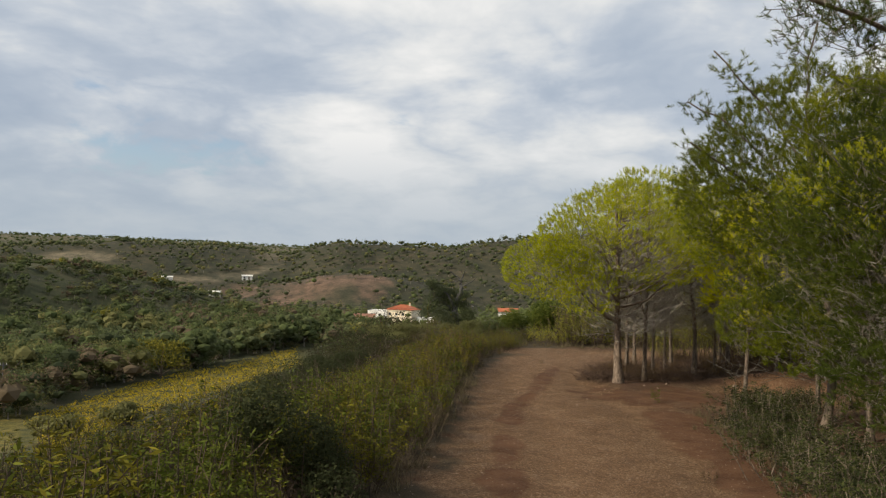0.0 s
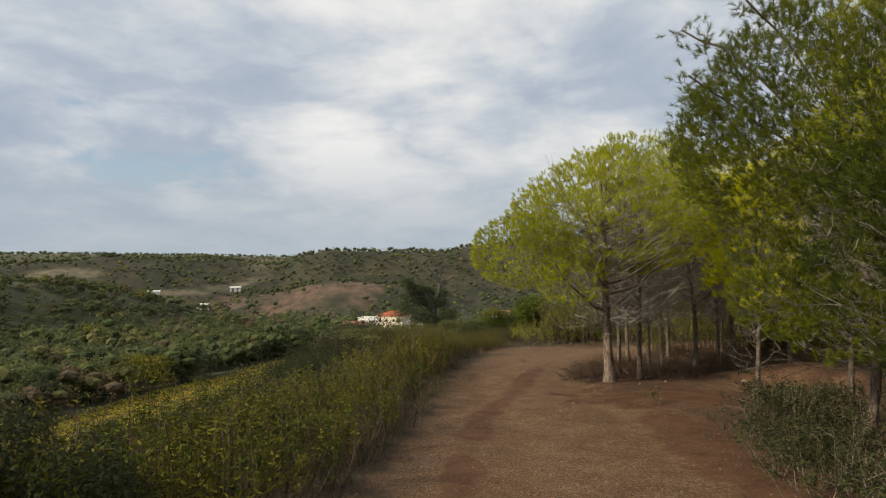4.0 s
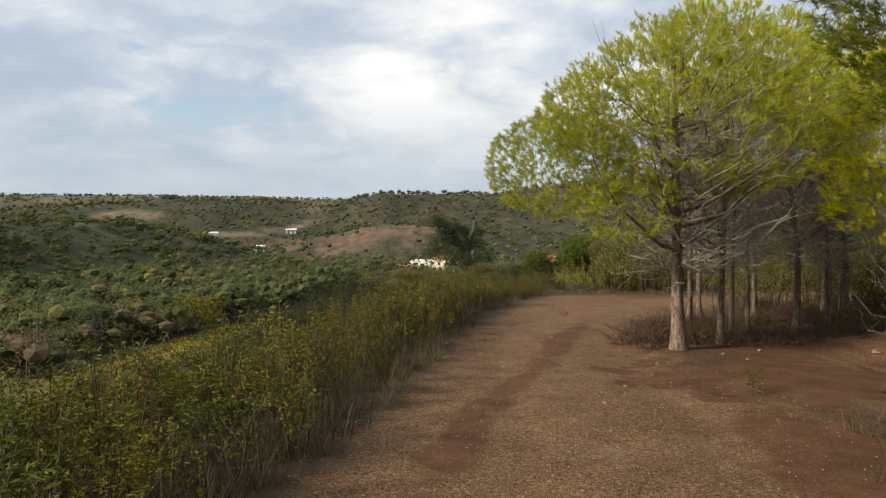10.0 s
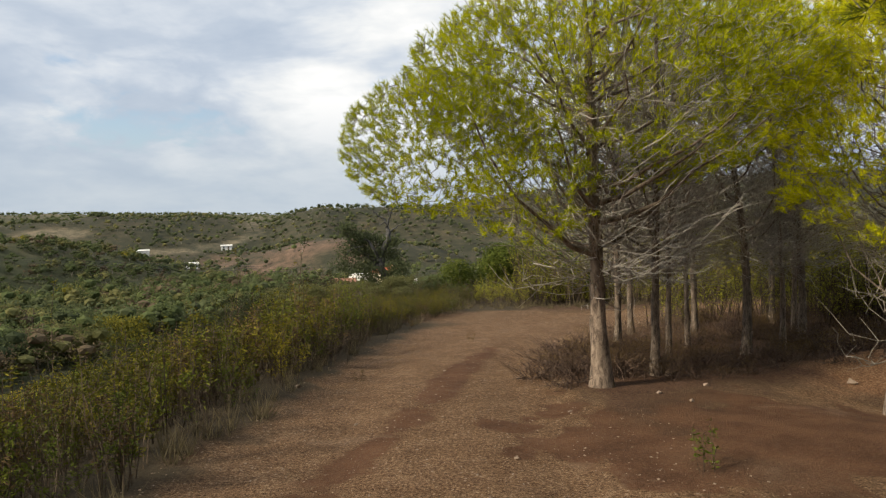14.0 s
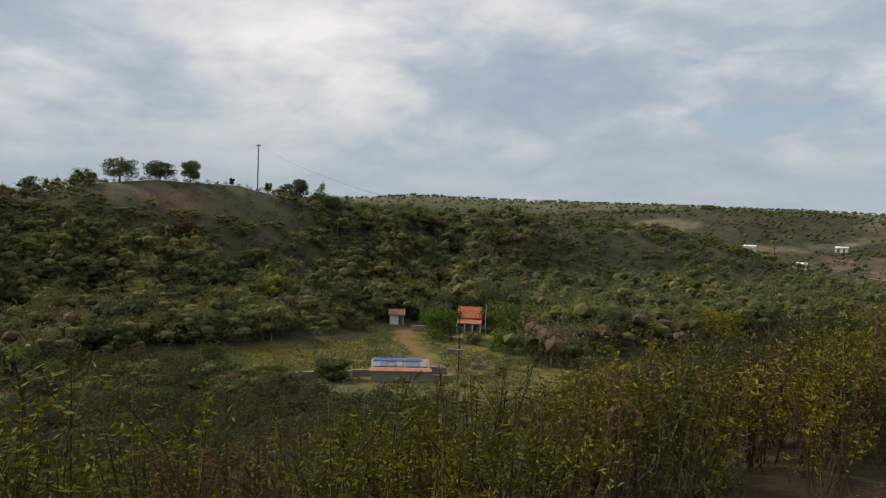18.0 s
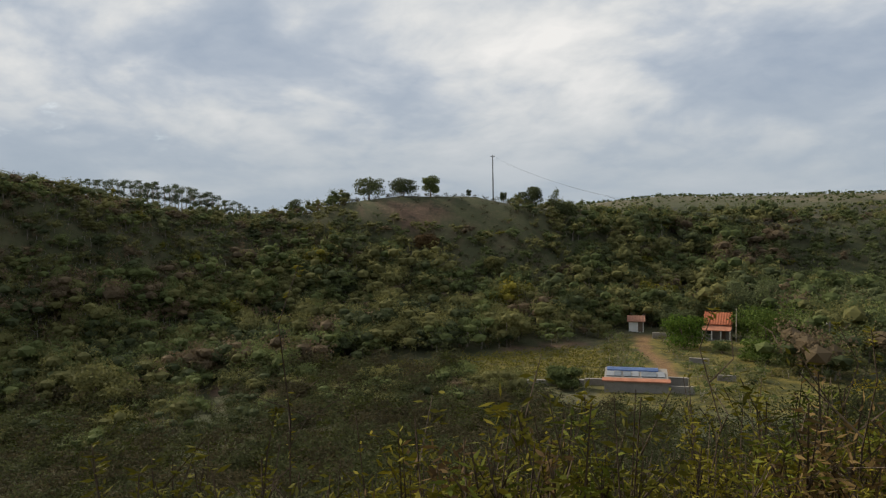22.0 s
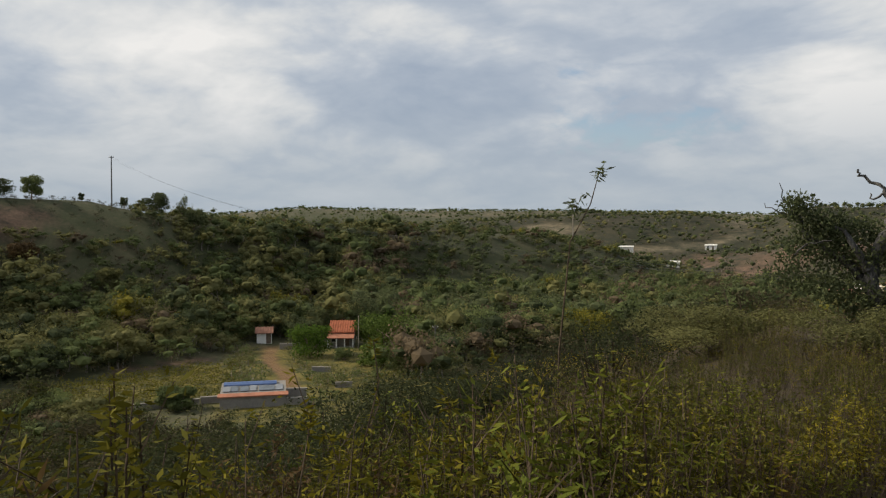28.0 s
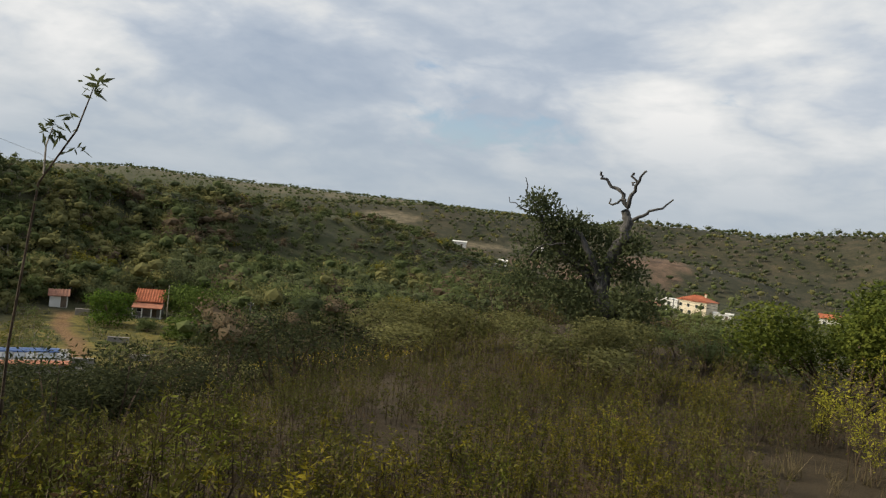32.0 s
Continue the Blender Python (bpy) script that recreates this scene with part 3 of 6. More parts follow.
def unit(v):
    return v / (np.linalg.norm(v, axis=-1, keepdims=True) + 1e-9)


def pine(seed, height, fork, spread, crown_low, tufts, needles=12, lean=(0, 0), trunk_r=0.13, leaf="pine_leaf", flat=0.75, dead=60, fullness=1.0, limbs=18, shift=(0, 0), lobe_count=26, extra=(), needle=1.0, carried=100, twig_mat="twig", bark="bark", reach_dead=0.85, boughs=()):
    """An umbrella pine: trunk, limbs, dead twigs and a crown of needle tufts. Standing at the origin."""
    rg = np.random.default_rng(seed)
    root = new("pine_tree")
    top = height * 0.93
    zs = np.linspace(-0.15, top, 34)
    bend = rg.normal(size=2) * 0.06
    axis = np.stack([lean[0] * zs / height + bend[0] * np.sin(zs * 1.3), lean[1] * zs / height + bend[1] * np.sin(zs * 1.1 + 1), zs], 1)
    rad = trunk_r * (1 - 0.85 * np.clip(zs / top, 0, 1)) * (1 + 0.5 * np.exp(-np.clip(zs, 0, 9) / 0.18))
    v, f = tube(axis, rad, 14)
    v += rg.normal(size=v.shape) * [0.009, 0.009, 0.004] * min(1.0, trunk_r / 0.09)
    mesh_object("trunk", v, f, M[bark], root, smooth=True)

    def on_axis(z):
        return np.array([np.interp(z, zs, axis[:, k]) for k in range(3)])

    ends = []
    cz = (crown_low + height) / 2
    for i in range(limbs):
        z0 = rg.uniform(max(fork * 0.75, 0.3), top * 0.96)
        p0 = on_axis(z0)
        a = rg.uniform(0, 2 * math.pi)
        q = (z0 - fork) / max(height - fork, 0.1)
        reach = spread * rg.uniform(0.6, 1.0) * (1 - 0.55 * max(q, 0))
        rise = (height - z0) * rg.uniform(0.25, 0.62)
        s = np.linspace(0, 1, 6)[:, None]
        pts = p0 + s * [math.cos(a) * reach, math.sin(a) * reach, 0] + (s ** 1.7) * [0, 0, rise] + rg.normal(size=(6, 3)) * 0.06 * s
        r0 = trunk_r * (0.32 - 0.17 * max(q, 0))
        v, f = tube(pts, np.linspace(r0, r0 * 0.22, 6), 5)
        mesh_object("limb", v, f, M[bark], root, smooth=True)
        ends.append(pts)
    # crown: tufts near the outer shell of an uneven dome, gathered in lobes
    lobes = unit(rg.normal(size=(lobe_count, 3)) * [1, 1, 0.9] + [0, 0, 0.25])
    c = on_axis(cz) + [shift[0], shift[1], 0]
    half = np.array([spread, spread, (height - crown_low) / 2])
    d = unit(lobes[rg.integers(0, lobe_count, tufts)] + rg.normal(size=(tufts, 3)) * 0.40)
    lump = 0.80 + 0.20 * np.max(d @ lobes.T, 1) ** 6
    spray = rg.integers(0, max(tufts // 7, 1), tufts)
    d = unit(d[spray] + rg.normal(size=(tufts, 3)) * 0.03)
    depth = (1 - rg.random(tufts) ** 3.0 * 0.40 * fullness)[spray]
    pos = c + d * half * (lump[spray] * depth)[:, None] + rg.normal(size=(tufts, 3)) * [0.085, 0.085, 0.06]
    low = pos[:, 2] < c[2]
    pos[low, 2] = c[2] + (pos[low, 2] - c[2]) * flat
    for ex, ey, ez, er, share in extra:
        k = rg.integers(0, tufts, int(tufts * share))
        out = unit(rg.normal(size=(len(k), 3)) + [0, 0, 0.15])
        d[k] = out
        pos[k] = np.array([ex, ey, ez]) + out * [er, er, er * 0.7] * (1 - rg.random((len(k), 1)) ** 3 * 0.5)
    # long boughs that reach out of the crown, with sprays along their outer part
    first = 0
    for bz, (bx, by, tip), count in boughs:
        p0, p1 = on_axis(bz), np.array([bx, by, tip])
        s = np.linspace(0, 1, 9)[:, None]
        pts = p0 + (p1 - p0) * s + np.sin(s * 3.1) * [0, 0, 0.12] + np.cumsum(rg.normal(size=(9, 3)) * 0.05, 0) * s
        mesh_object("limb", *tube(pts, np.linspace(trunk_r * 0.3, 0.012, 9), 6), M[bark], root, smooth=True)
        u = rg.uniform(0.45, 1.0, max(count // 6, 1))
        u = u[rg.integers(0, len(u), count)]
        out = unit(rg.normal(size=(count, 3)) * [1, 1, 0.6])
        k = np.arange(first, first + count)
        first += count
        at_ = np.stack([np.interp(u, s[:, 0], pts[:, q]) for q in range(3)], 1)
        d[k] = out
        pos[k] = at_ + out * (0.10 + 0.42 * rg.random((count, 1)) * (1.1 - u[:, None] * 0.6))
        ends.append(pts)
    grow = unit(d * [0.8, 0.8, 0.5] + [0, 0, 0.6] + rg.normal(size=(tufts, 3)) * 0.36)
    # brush-like tufts: fine needles slanting forward along a short shoot
    n = tufts * needles
    along = rg.uniform(-0.07, 0.02, (n, 1)) * needle ** 0.5
    g = np.repeat(grow, needles, 0)
    base = np.repeat(pos, needles, 0) + g * along
    way = unit(g * 0.9 + unit(rg.normal(size=(n, 3))) * 0.8)
    v, f = blades(base, way, rg.uniform(0.045, 0.075, n) * needle, rg.uniform(0.0019, 0.0029, n) * needle ** 0.55, rg)
    tagged(mesh_object("foliage", v, f, M[leaf], root), kind="stuff")
    # twigs that carry the tufts, and dead ones low down
    twig = Bag()
    nodes = np.concatenate([np.concatenate(ends), axis[14:]])
    far_out = np.argsort(np.linalg.norm((pos - on_axis(fork)) * [1, 1, 0.7], axis=1))
    nodes = np.concatenate([nodes, np.zeros((tufts, 3))])
    count = len(nodes) - tufts
    for i in far_out:
        p = pos[i]
        j = np.argmin(((nodes[:count] - p) ** 2).sum(1))
        q = nodes[j]
        if i % 100 < carried:
            m = (q + p) / 2 + rg.normal(size=3) * 0.02 - [0, 0, 0.015]
            v, f = tube([q, m, p + grow[i] * 0.02], [0.0055, 0.004, 0.0025], 3)
            twig.add(v, f)
        nodes[count] = p - grow[i] * 0.05
        count += 1
    for i in range(dead):
        z0 = rg.uniform(fork * 0.6, fork + (height - fork) * 0.5)
        a = rg.uniform(0, 2 * math.pi)
        p0 = on_axis(z0)
        L = spread * rg.uniform(0.3, reach_dead)
        p1 = p0 + [math.cos(a) * L, math.sin(a) * L, L * rg.uniform(-0.1, 0.95)]
        s = np.linspace(0, 1, 5)[:, None]
        way_ = p0 + (p1 - p0) * s + np.sin(s * math.pi) * [0, 0, -0.12 * L] + np.cumsum(rg.normal(size=(5, 3)) * 0.07, 0) * s
        thick = rg.uniform(0.0035, 0.0085)
        twig.add(*tube(way_, [thick, thick * 0.85, thick * 0.7, thick * 0.5, thick * 0.3], 3))
        for _ in range(4):
            k = rg.integers(1, 5)
            q = way_[k] + (way_[k] - way_[k - 1]) * 0.8 + rg.normal(size=3) * 0.15 + [0, 0, 0.07]
            twig.add(*tube([way_[k], (way_[k] + q) / 2 + rg.normal(size=3) * 0.02, q], [0.0055, 0.004, 0.002], 3))
    v, f = twig.out()
    tagged(mesh_object("twig_tangle", v, f, M[twig_mat], root), kind="stuff")
    return root


def plant(root, x, y, turn=0.0, scale=1.0, label="", category="tree", group=""):
    root.matrix_basis = pose(x, y, place(x, y) - 0.03, 0, 0, turn) @ Matrix.Diagonal((scale, scale, scale, 1))
    return tagged(root, label, category, group)


# ---- pines of the grove ----
GROVE = "pines of the grove"
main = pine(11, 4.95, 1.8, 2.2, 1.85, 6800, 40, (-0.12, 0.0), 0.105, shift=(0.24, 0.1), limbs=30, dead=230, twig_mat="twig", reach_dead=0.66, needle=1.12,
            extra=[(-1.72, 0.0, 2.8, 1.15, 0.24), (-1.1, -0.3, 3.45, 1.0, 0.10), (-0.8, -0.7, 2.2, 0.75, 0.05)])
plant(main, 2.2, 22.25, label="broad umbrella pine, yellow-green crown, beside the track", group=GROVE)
slim = pine(12, 5.4, 2.0, 1.35, 3.4, 1250, 40, (0.1, 0.1), 0.055, carried=45, dead=230, limbs=14, bark="bark_dark", reach_dead=0.95)
plant(slim, 2.95, 23.0, label="slim pine with dead grey lower twigs and a small crown", group=GROVE)
slim_b = pine(17, 5.6, 2.1, 1.45, 3.4, 1250, 40, (-0.2, 0.15), 0.064, carried=45, dead=230, limbs=14, bark="bark_dark", reach_dead=0.95)
plant(slim_b, 4.55, 24.65, label="slim dark-trunked pine with dead twigs below its crown", group=GROVE)
pale = pine(18, 4.2, 1.8, 0.95, 2.8, 380, 36, (0.1, -0.1), 0.042, dead=150, limbs=8)
plant(pale, 3.4, 24.4, label="thin pale-barked young pine in the grove", group=GROVE)
for src, x, y, turn, s in [(slim, 4.35, 26.9, 220, 1.0), (slim_b, 5.7, 25.6, 20, 0.95), (slim, 2.75, 25.0, 300, 0.95), (slim, 6.55, 24.0, 100, 0.95), (slim_b, 7.8, 26.4, 130, 1.05),
                           (slim, 6.2, 28.2, 10, 1.05), (pale, 5.15, 25.0, 140, 1.0), (pale, 6.0, 26.9, 40, 1.1), (slim_b, 9.4, 24.2, 250, 1.1), (pale, 4.0, 25.6, 200, 0.95), (slim, 3.5, 27.6, 75, 0.95)]:
    plant(copy_thing(src, pose(0, 0, 0)), x, y, turn, s)
young = pine(23, 4.5, 1.0, 1.1, 1.1, 2300, 34, (0.15, 0.1), 0.045, dead=36, limbs=16, carried=40, needle=1.15, reach_dead=0.5, twig_mat="twig_dull", bark="bark_dark")
plant(young, 4.95, 21.6, label="young pine with yellow-green foliage low on its trunk", group=GROVE)

# ---- pines along the edge of the track ----
EDGE = "pines at the wood's edge"
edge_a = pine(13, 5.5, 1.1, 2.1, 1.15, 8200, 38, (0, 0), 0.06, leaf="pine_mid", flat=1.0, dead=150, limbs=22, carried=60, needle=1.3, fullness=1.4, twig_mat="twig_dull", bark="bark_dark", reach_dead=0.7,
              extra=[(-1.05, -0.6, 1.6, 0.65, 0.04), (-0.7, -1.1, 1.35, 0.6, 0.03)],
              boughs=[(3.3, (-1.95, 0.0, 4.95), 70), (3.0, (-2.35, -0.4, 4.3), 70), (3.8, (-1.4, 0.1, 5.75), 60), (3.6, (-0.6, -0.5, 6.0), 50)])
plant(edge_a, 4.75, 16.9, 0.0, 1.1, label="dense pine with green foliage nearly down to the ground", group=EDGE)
edge_b = pine(14, 5.0, 0.8, 2.4, 0.35, 6600, 34, (0.1, 0), 0.055, leaf="pine_shaded", flat=1.0, dead=140, limbs=22, carried=30, needle=1.35, fullness=1.3, twig_mat="twig_dull", bark="bark_dark", reach_dead=0.8,
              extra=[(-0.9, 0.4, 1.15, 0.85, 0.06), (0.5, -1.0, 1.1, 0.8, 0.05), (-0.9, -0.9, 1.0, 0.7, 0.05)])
plant(edge_b, 5.0, 13.2, 40, 1.0, label="bushy green pine beside the track, needles darkened as shade", group=EDGE)
tall = pine(15, 5.7, 2.9, 3.7, 3.6, 3200, 28, (-0.2, 0.2), 0.17, leaf="pine_shaded", flat=0.9, dead=30, limbs=16, bark="bark_dark", twig_mat="twig_dull", reach_dead=0.6,
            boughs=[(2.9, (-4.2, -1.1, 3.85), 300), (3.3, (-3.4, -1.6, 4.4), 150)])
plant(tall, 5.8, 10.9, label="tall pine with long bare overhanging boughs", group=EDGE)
edge_c = pine(19, 5.4, 0.8, 2.3, 0.4, 1500, 15, (0, 0), 0.09, leaf="pine_mid", flat=1.0, dead=30, limbs=12, carried=20, needle=2.6, twig_mat="twig_dull", bark="bark_dark", reach_dead=0.6)
plant(edge_c, 9.6, 15.6, 170, 1.1, label="dark pine standing back in the wood", group=EDGE)
for src, x, y, turn, s in [(slim_b, 4.9, 15.5, 70, 0.8), (slim_b, 5.5, 16.3, 190, 0.85), (slim, 5.3, 18.3, 30, 0.8), (edge_c, 6.7, 17.6, 60, 1.15), (edge_c, 5.9, 15.9, 15, 1.1), (edge_c, 6.3, 14.6, 310, 1.1), (edge_c, 7.4, 15.4, 120, 1.2), (edge_c, 8.6, 12.6, 20, 1.3), (edge_c, 9.4, 18.5, 250, 1.3), (edge_c, 11.2, 15.5, 80, 1.4),
                           (edge_c, 17.5, 33, 70, 1.2), (edge_c, 8.0, 7.0, 300, 1.2), (edge_c, 21, 30, 30, 1.3),
                           (edge_c, 18.5, 24.0, 140, 1.4), (edge_c, 11.5, 9.5, 130, 1.4), (edge_c, 6.8, 2.5, 130, 1.2)]:
    plant(copy_thing(src, pose(0, 0, 0)), x, y, turn, s)


# ---- scrub beside the track ----
def many(spots, kinds, rg, squash=(0.85, 1.15)):
    """Kinds of plants set at spots (x, y, scale); one Bag a layer."""
    spots = np.array(spots, float)
    z = land(spots[:, 0], spots[:, 1])
    bags = [Bag() for _ in kinds[0]]
    for (x, y, s), h in zip(spots, z):
        kind = kinds[rg.integers(len(kinds))]
        a = rg.uniform(0, 2 * math.pi)
        c, n = math.cos(a) * s, math.sin(a) * s
        T = np.array([[c, -n, 0], [n, c, 0], [0, 0, s * rg.uniform(*squash)]])
        for bag, (v, f) in zip(bags, kind):
            bag.add(v @ T.T + (x, y, h), f)
    return [bag.out() for bag in bags]


def stuff(name, layers, mats, label, category, parts=("stem_mass",)):
    ob = tagged(mesh_object(name, *layers[0], M[mats[0]]), label, category, kind="stuff")
    for part_name, layer, mat in zip(parts, layers[1:], mats[1:]):
        tagged(mesh_object(part_name, *layer, M[mat], ob), kind="stuff")
    return ob


def stalk_shrub(rg, height, width, stems, leaf_count, leaf_len=0.060, leaf_w=0.0076, bare=0.35):
    """Rockrose scrub: upright dark stalks, side shoots, lance leaves that thicken to the top. Leaves first, then stems."""
    st, lv = Bag(), Bag()
    for i in range(stems):
        a, rr = rg.uniform(0, 2 * math.pi), width * 0.32 * math.sqrt(rg.random())
        p0 = np.array([math.cos(a) * rr, math.sin(a) * rr, -0.08])
        h = height * rg.uniform(0.55, 1.08)
        lean = width * rg.uniform(0.0, 0.35)
        tip = p0 + [math.cos(a) * lean, math.sin(a) * lean, h]
        mid = (p0 + tip) / 2 + rg.normal(size=3) * [0.04, 0.04, 0.02]
        st.add(*tube([p0, mid, tip], [0.0075, 0.0055, 0.0025], 3))
        shoots = [(p0 + (mid - p0) * 0.4, tip, 1.0)]
        for _ in range(rg.integers(2, 5)):
            s = rg.uniform(0.22, 0.9)
            b = p0 + (tip - p0) * s
            q = b + np.array([rg.normal() * 0.10, rg.normal() * 0.10, rg.uniform(0.10, 0.28)]) * height
            st.add(*tube([b, q], [0.004, 0.002], 3))
            shoots.append((b, q, 0.7))
        for b0, b1, share in shoots:
            n = max(3, int(leaf_count / stems / len(shoots) * rg.uniform(0.7, 1.3)))
            s = rg.uniform(0, 1, (n, 1)) ** 0.55
            base = b0 + (b1 - b0) * s + rg.normal(size=(n, 3)) * 0.018
            d = unit(rg.normal(size=(n, 3)) * [1, 1, 0.5] + [0, 0, 0.15])
            lv.add(*leaves(base, d, rg.uniform(0.6, 1.25, n) * leaf_len, rg.uniform(0.7, 1.3, n) * leaf_w, rg))
    return [lv.out(), st.out()]


def round_bush(rg, leaf_count, leaf_len, leaf_w, stems=10, flat=0.8):
    """A leafy bush about one metre across and high, in uneven lobes."""
    lobes = rg.normal(size=(9, 3)) * [0.26, 0.26, 0.16] + [0, 0, 0.55]
    k = rg.integers(0, 9, leaf_count)
    d = unit(rg.normal(size=(leaf_count, 3)) + [0, 0, 0.25])
    pos = lobes[k] + d * rg.uniform(0.13, 0.27, (leaf_count, 1)) * [1, 1, flat]
    pos[:, 2] = np.maximum(pos[:, 2], 0.03)
    if leaf_w > 0:
        way = unit(d * 0.4 + rg.normal(size=(leaf_count, 3)))
        lv = leaves(pos, way, rg.uniform(0.6, 1.3, leaf_count) * leaf_len, rg.uniform(0.7, 1.3, leaf_count) * leaf_w, rg)
    else:
        lv = scales(pos, d, rg.uniform(0.6, 1.3, leaf_count) * leaf_len, rg, 0.7)
    st = Bag()
    for i in range(stems):
        tip = lobes[rg.integers(9)] + rg.normal(size=3) * 0.06
        b = np.array([rg.normal() * 0.05, rg.normal() * 0.05, -0.1])
        st.add(*tube([b, (b + tip) / 2 + rg.normal(size=3) * 0.05, tip], [0.014, 0.009, 0.004], 3))
    return [lv, st.out()]


def twig_tangle(rg, count, size, thick=0.004, rise=(0.25, 0.9), sway=0.2):
    """Dry grey brush, without leaves."""
    b = Bag()
    for _ in range(count):
        p = np.array([rg.normal() * 0.22, rg.normal() * 0.22, 0.0]) * size
        q = p + [rg.normal() * sway * size, rg.normal() * sway * size, rg.uniform(*rise) * size]
        m = (p + q) / 2 + rg.normal(size=3) * 0.06 * size
        b.add(*tube([p, m, q], [thick, thick * 0.8, thick * 0.4], 3))
        for _ in range(2):
            s = m + (q - m) * rg.random()
            b.add(*tube([s, s + rg.normal(size=3) * 0.14 * size + [0, 0, 0.06]], [thick * 0.6, thick * 0.3], 3))
    return [b.out()]


rg = np.random.default_rng(5)
stalks = [stalk_shrub(rg, rg.uniform(0.95, 1.2), 0.66, 6, 360) for _ in range(10)]
light = [stalk_shrub(rg, rg.uniform(0.9, 1.15), 0.8, 5, 190, 0.062, 0.0085) for _ in range(8)]
leafy = [stalk_shrub(rg, rg.uniform(0.9, 1.1), 0.9, 8, 380, 0.066, 0.009) for _ in range(6)]


def belt_height(y, inward=0.0):
    """Height of the scrub along the track, lower on the falling slope."""
    along = np.interp(y, [3, 9, 14, 17, 21, 22.5, 26, 28.5, 31, 38], [0.9, 0.95, 0.9, 0.9, 0.88, 1.05, 1.1, 0.75, 0.5, 0.48])
    return float(along * np.interp(inward, [0, 0.6, 2, 4, 8], [0.8, 1.0, 0.85, 0.65, 0.6]))


def belt_edge(y):
    """Where the scrub begins, left of the track."""
    return float(np.interp(y, [0, 14, 20, 24, 27, 29, 31, 33, 34.5], [-1.55, -1.5, -1.45, -1.55, -1.5, -1.25, -0.55, 0.05, 0.6]))


# single shrubs near the track, thing by thing
singles = {}
for key, mat, label in [("green", "shrub_green", "upright green rockrose shrub with thin dark stems"), ("olive", "shrub_leaf", "upright olive-green rockrose shrub with thin dark stems"),
                        ("yellow", "shrub_yellow", "yellowing rockrose shrub with thin dark stems"), ("brown", "shrub_brown", "withered reddish-brown rockrose shrub")]:
    singles[key] = []
    for i in range(4):
        lv, st = stalk_shrub(rg, rg.uniform(0.95, 1.2), 0.66, 6, 480)
        root = new("rockrose_shrub")
        tagged(mesh_object("leaf_mass", *lv, M[mat], root), kind="stuff")
        tagged(mesh_object("stem_mass", *st, M["stem"], root), kind="stuff")
        tagged(root, label, "shrub", "rockrose scrub beside the track")
        singles[key].append([root, 0])
for i in range(290):
    y = rg.uniform(4.5, 33.5)
    x = belt_edge(y) - rg.gamma(1.3, 0.75)
    key = rg.choice(["green", "olive", "yellow", "brown"], p=[0.55, 0.33, 0.1, 0.02] if y < 17 else [0.30, 0.50, 0.13, 0.07] if y < 27 else [0.26, 0.58, 0.10, 0.06])
    if math.hypot(x + 2.0, y - 9.7) < 0.95:
        continue
    slot = singles[key][rg.integers(4)]
    s = belt_height(y, belt_edge(y) - x) * rg.uniform(0.7, 1.12)
    ob = slot[0] if not slot[1] else copy_thing(slot[0], pose(0, 0, 0))
    slot[1] = 1
    w = s * rg.uniform(0.95, 1.2)
    ob.matrix_basis = pose(x, y, place(x, y), 0, 0, rg.uniform(0, 360)) @ Matrix.Diagonal((w, w, s, 1))
slope_spots = []
for key, share, name, label in [("shrub_leaf", 680, "olive_scrub", "thick olive-green scrub with thin dark stems"), ("shrub_yellow", 190, "yellow_scrub", "yellowing scrub with thin dark stems"),
                                ("shrub_green", 480, "green_scrub", "fresh green scrub with thin dark stems"), ("shrub_brown", 120, "brown_scrub", "withered reddish-brown scrub")]:
    spots = []
    while len(spots) < share:
        y = {"shrub_green": rg.uniform(2, 20), "shrub_yellow": rg.uniform(12, 27)}.get(key, rg.uniform(2, 37))
        x = belt_edge(y) - 0.5 - rg.gamma(1.7, 2.2)
        if x > -13:
            spots.append((x, y, belt_height(y, belt_edge(y) - x) * rg.uniform(0.75, 1.15)))
    stuff(name, many([p for p in spots if p[0] > -3.4], stalks, rg), (key, "stem"), label, "scrub")
    slope_spots += [p for p in spots if p[0] <= -3.4]
stuff("slope_scrub", many(slope_spots, light, rg), ("slope_shade_leaf", "stem"), "olive scrub on the slope below the track, darkened as cloud shade", "scrub")
lower_spots = []
while len(lower_spots) < 620:
    y = rg.uniform(7, 29)
    x = -3.5 - rg.gamma(2.0, 3.2)
    if x > -22:
        lower_spots.append((x, y, rg.uniform(0.75, 1.2) * (1.0 if y < 17 else 0.75) * float(np.interp(-x, [5, 9, 16], [1.0, 0.7, 0.6]))))
stuff("lower_scrub", many(lower_spots[:380], light, rg), ("shrub_leaf", "stem"), "rough olive scrub on the slope below the track", "scrub")
stuff("lower_scrub_yellow", many([p for p in lower_spots[380:] if p[1] < 20], light, rg), ("shrub_yellow", "stem"), "rough yellowing scrub on the slope below the track", "scrub")
# behind the far bend of the track, and along its right side
M["bend_bush"] = leaf_material("bend_bush_leaves", (0.043, 0.061, 0.012), (0.086, 0.108, 0.019), (0.148, 0.160, 0.028), sheer=0.3)
# brightened leaves: sunlight on bend scrub and grove undergrowth is in the colour
M["bend_leaf"] = leaf_material("sun_painted_leaves", (0.11, 0.125, 0.02), (0.22, 0.22, 0.028), (0.35, 0.325, 0.04), sheer=0.3)
spots = [(x, 34.6 + 0.12 * x + rg.gamma(1.5, 1.2), rg.uniform(0.55, 0.9)) for x in rg.uniform(0.3, 12, 230)]
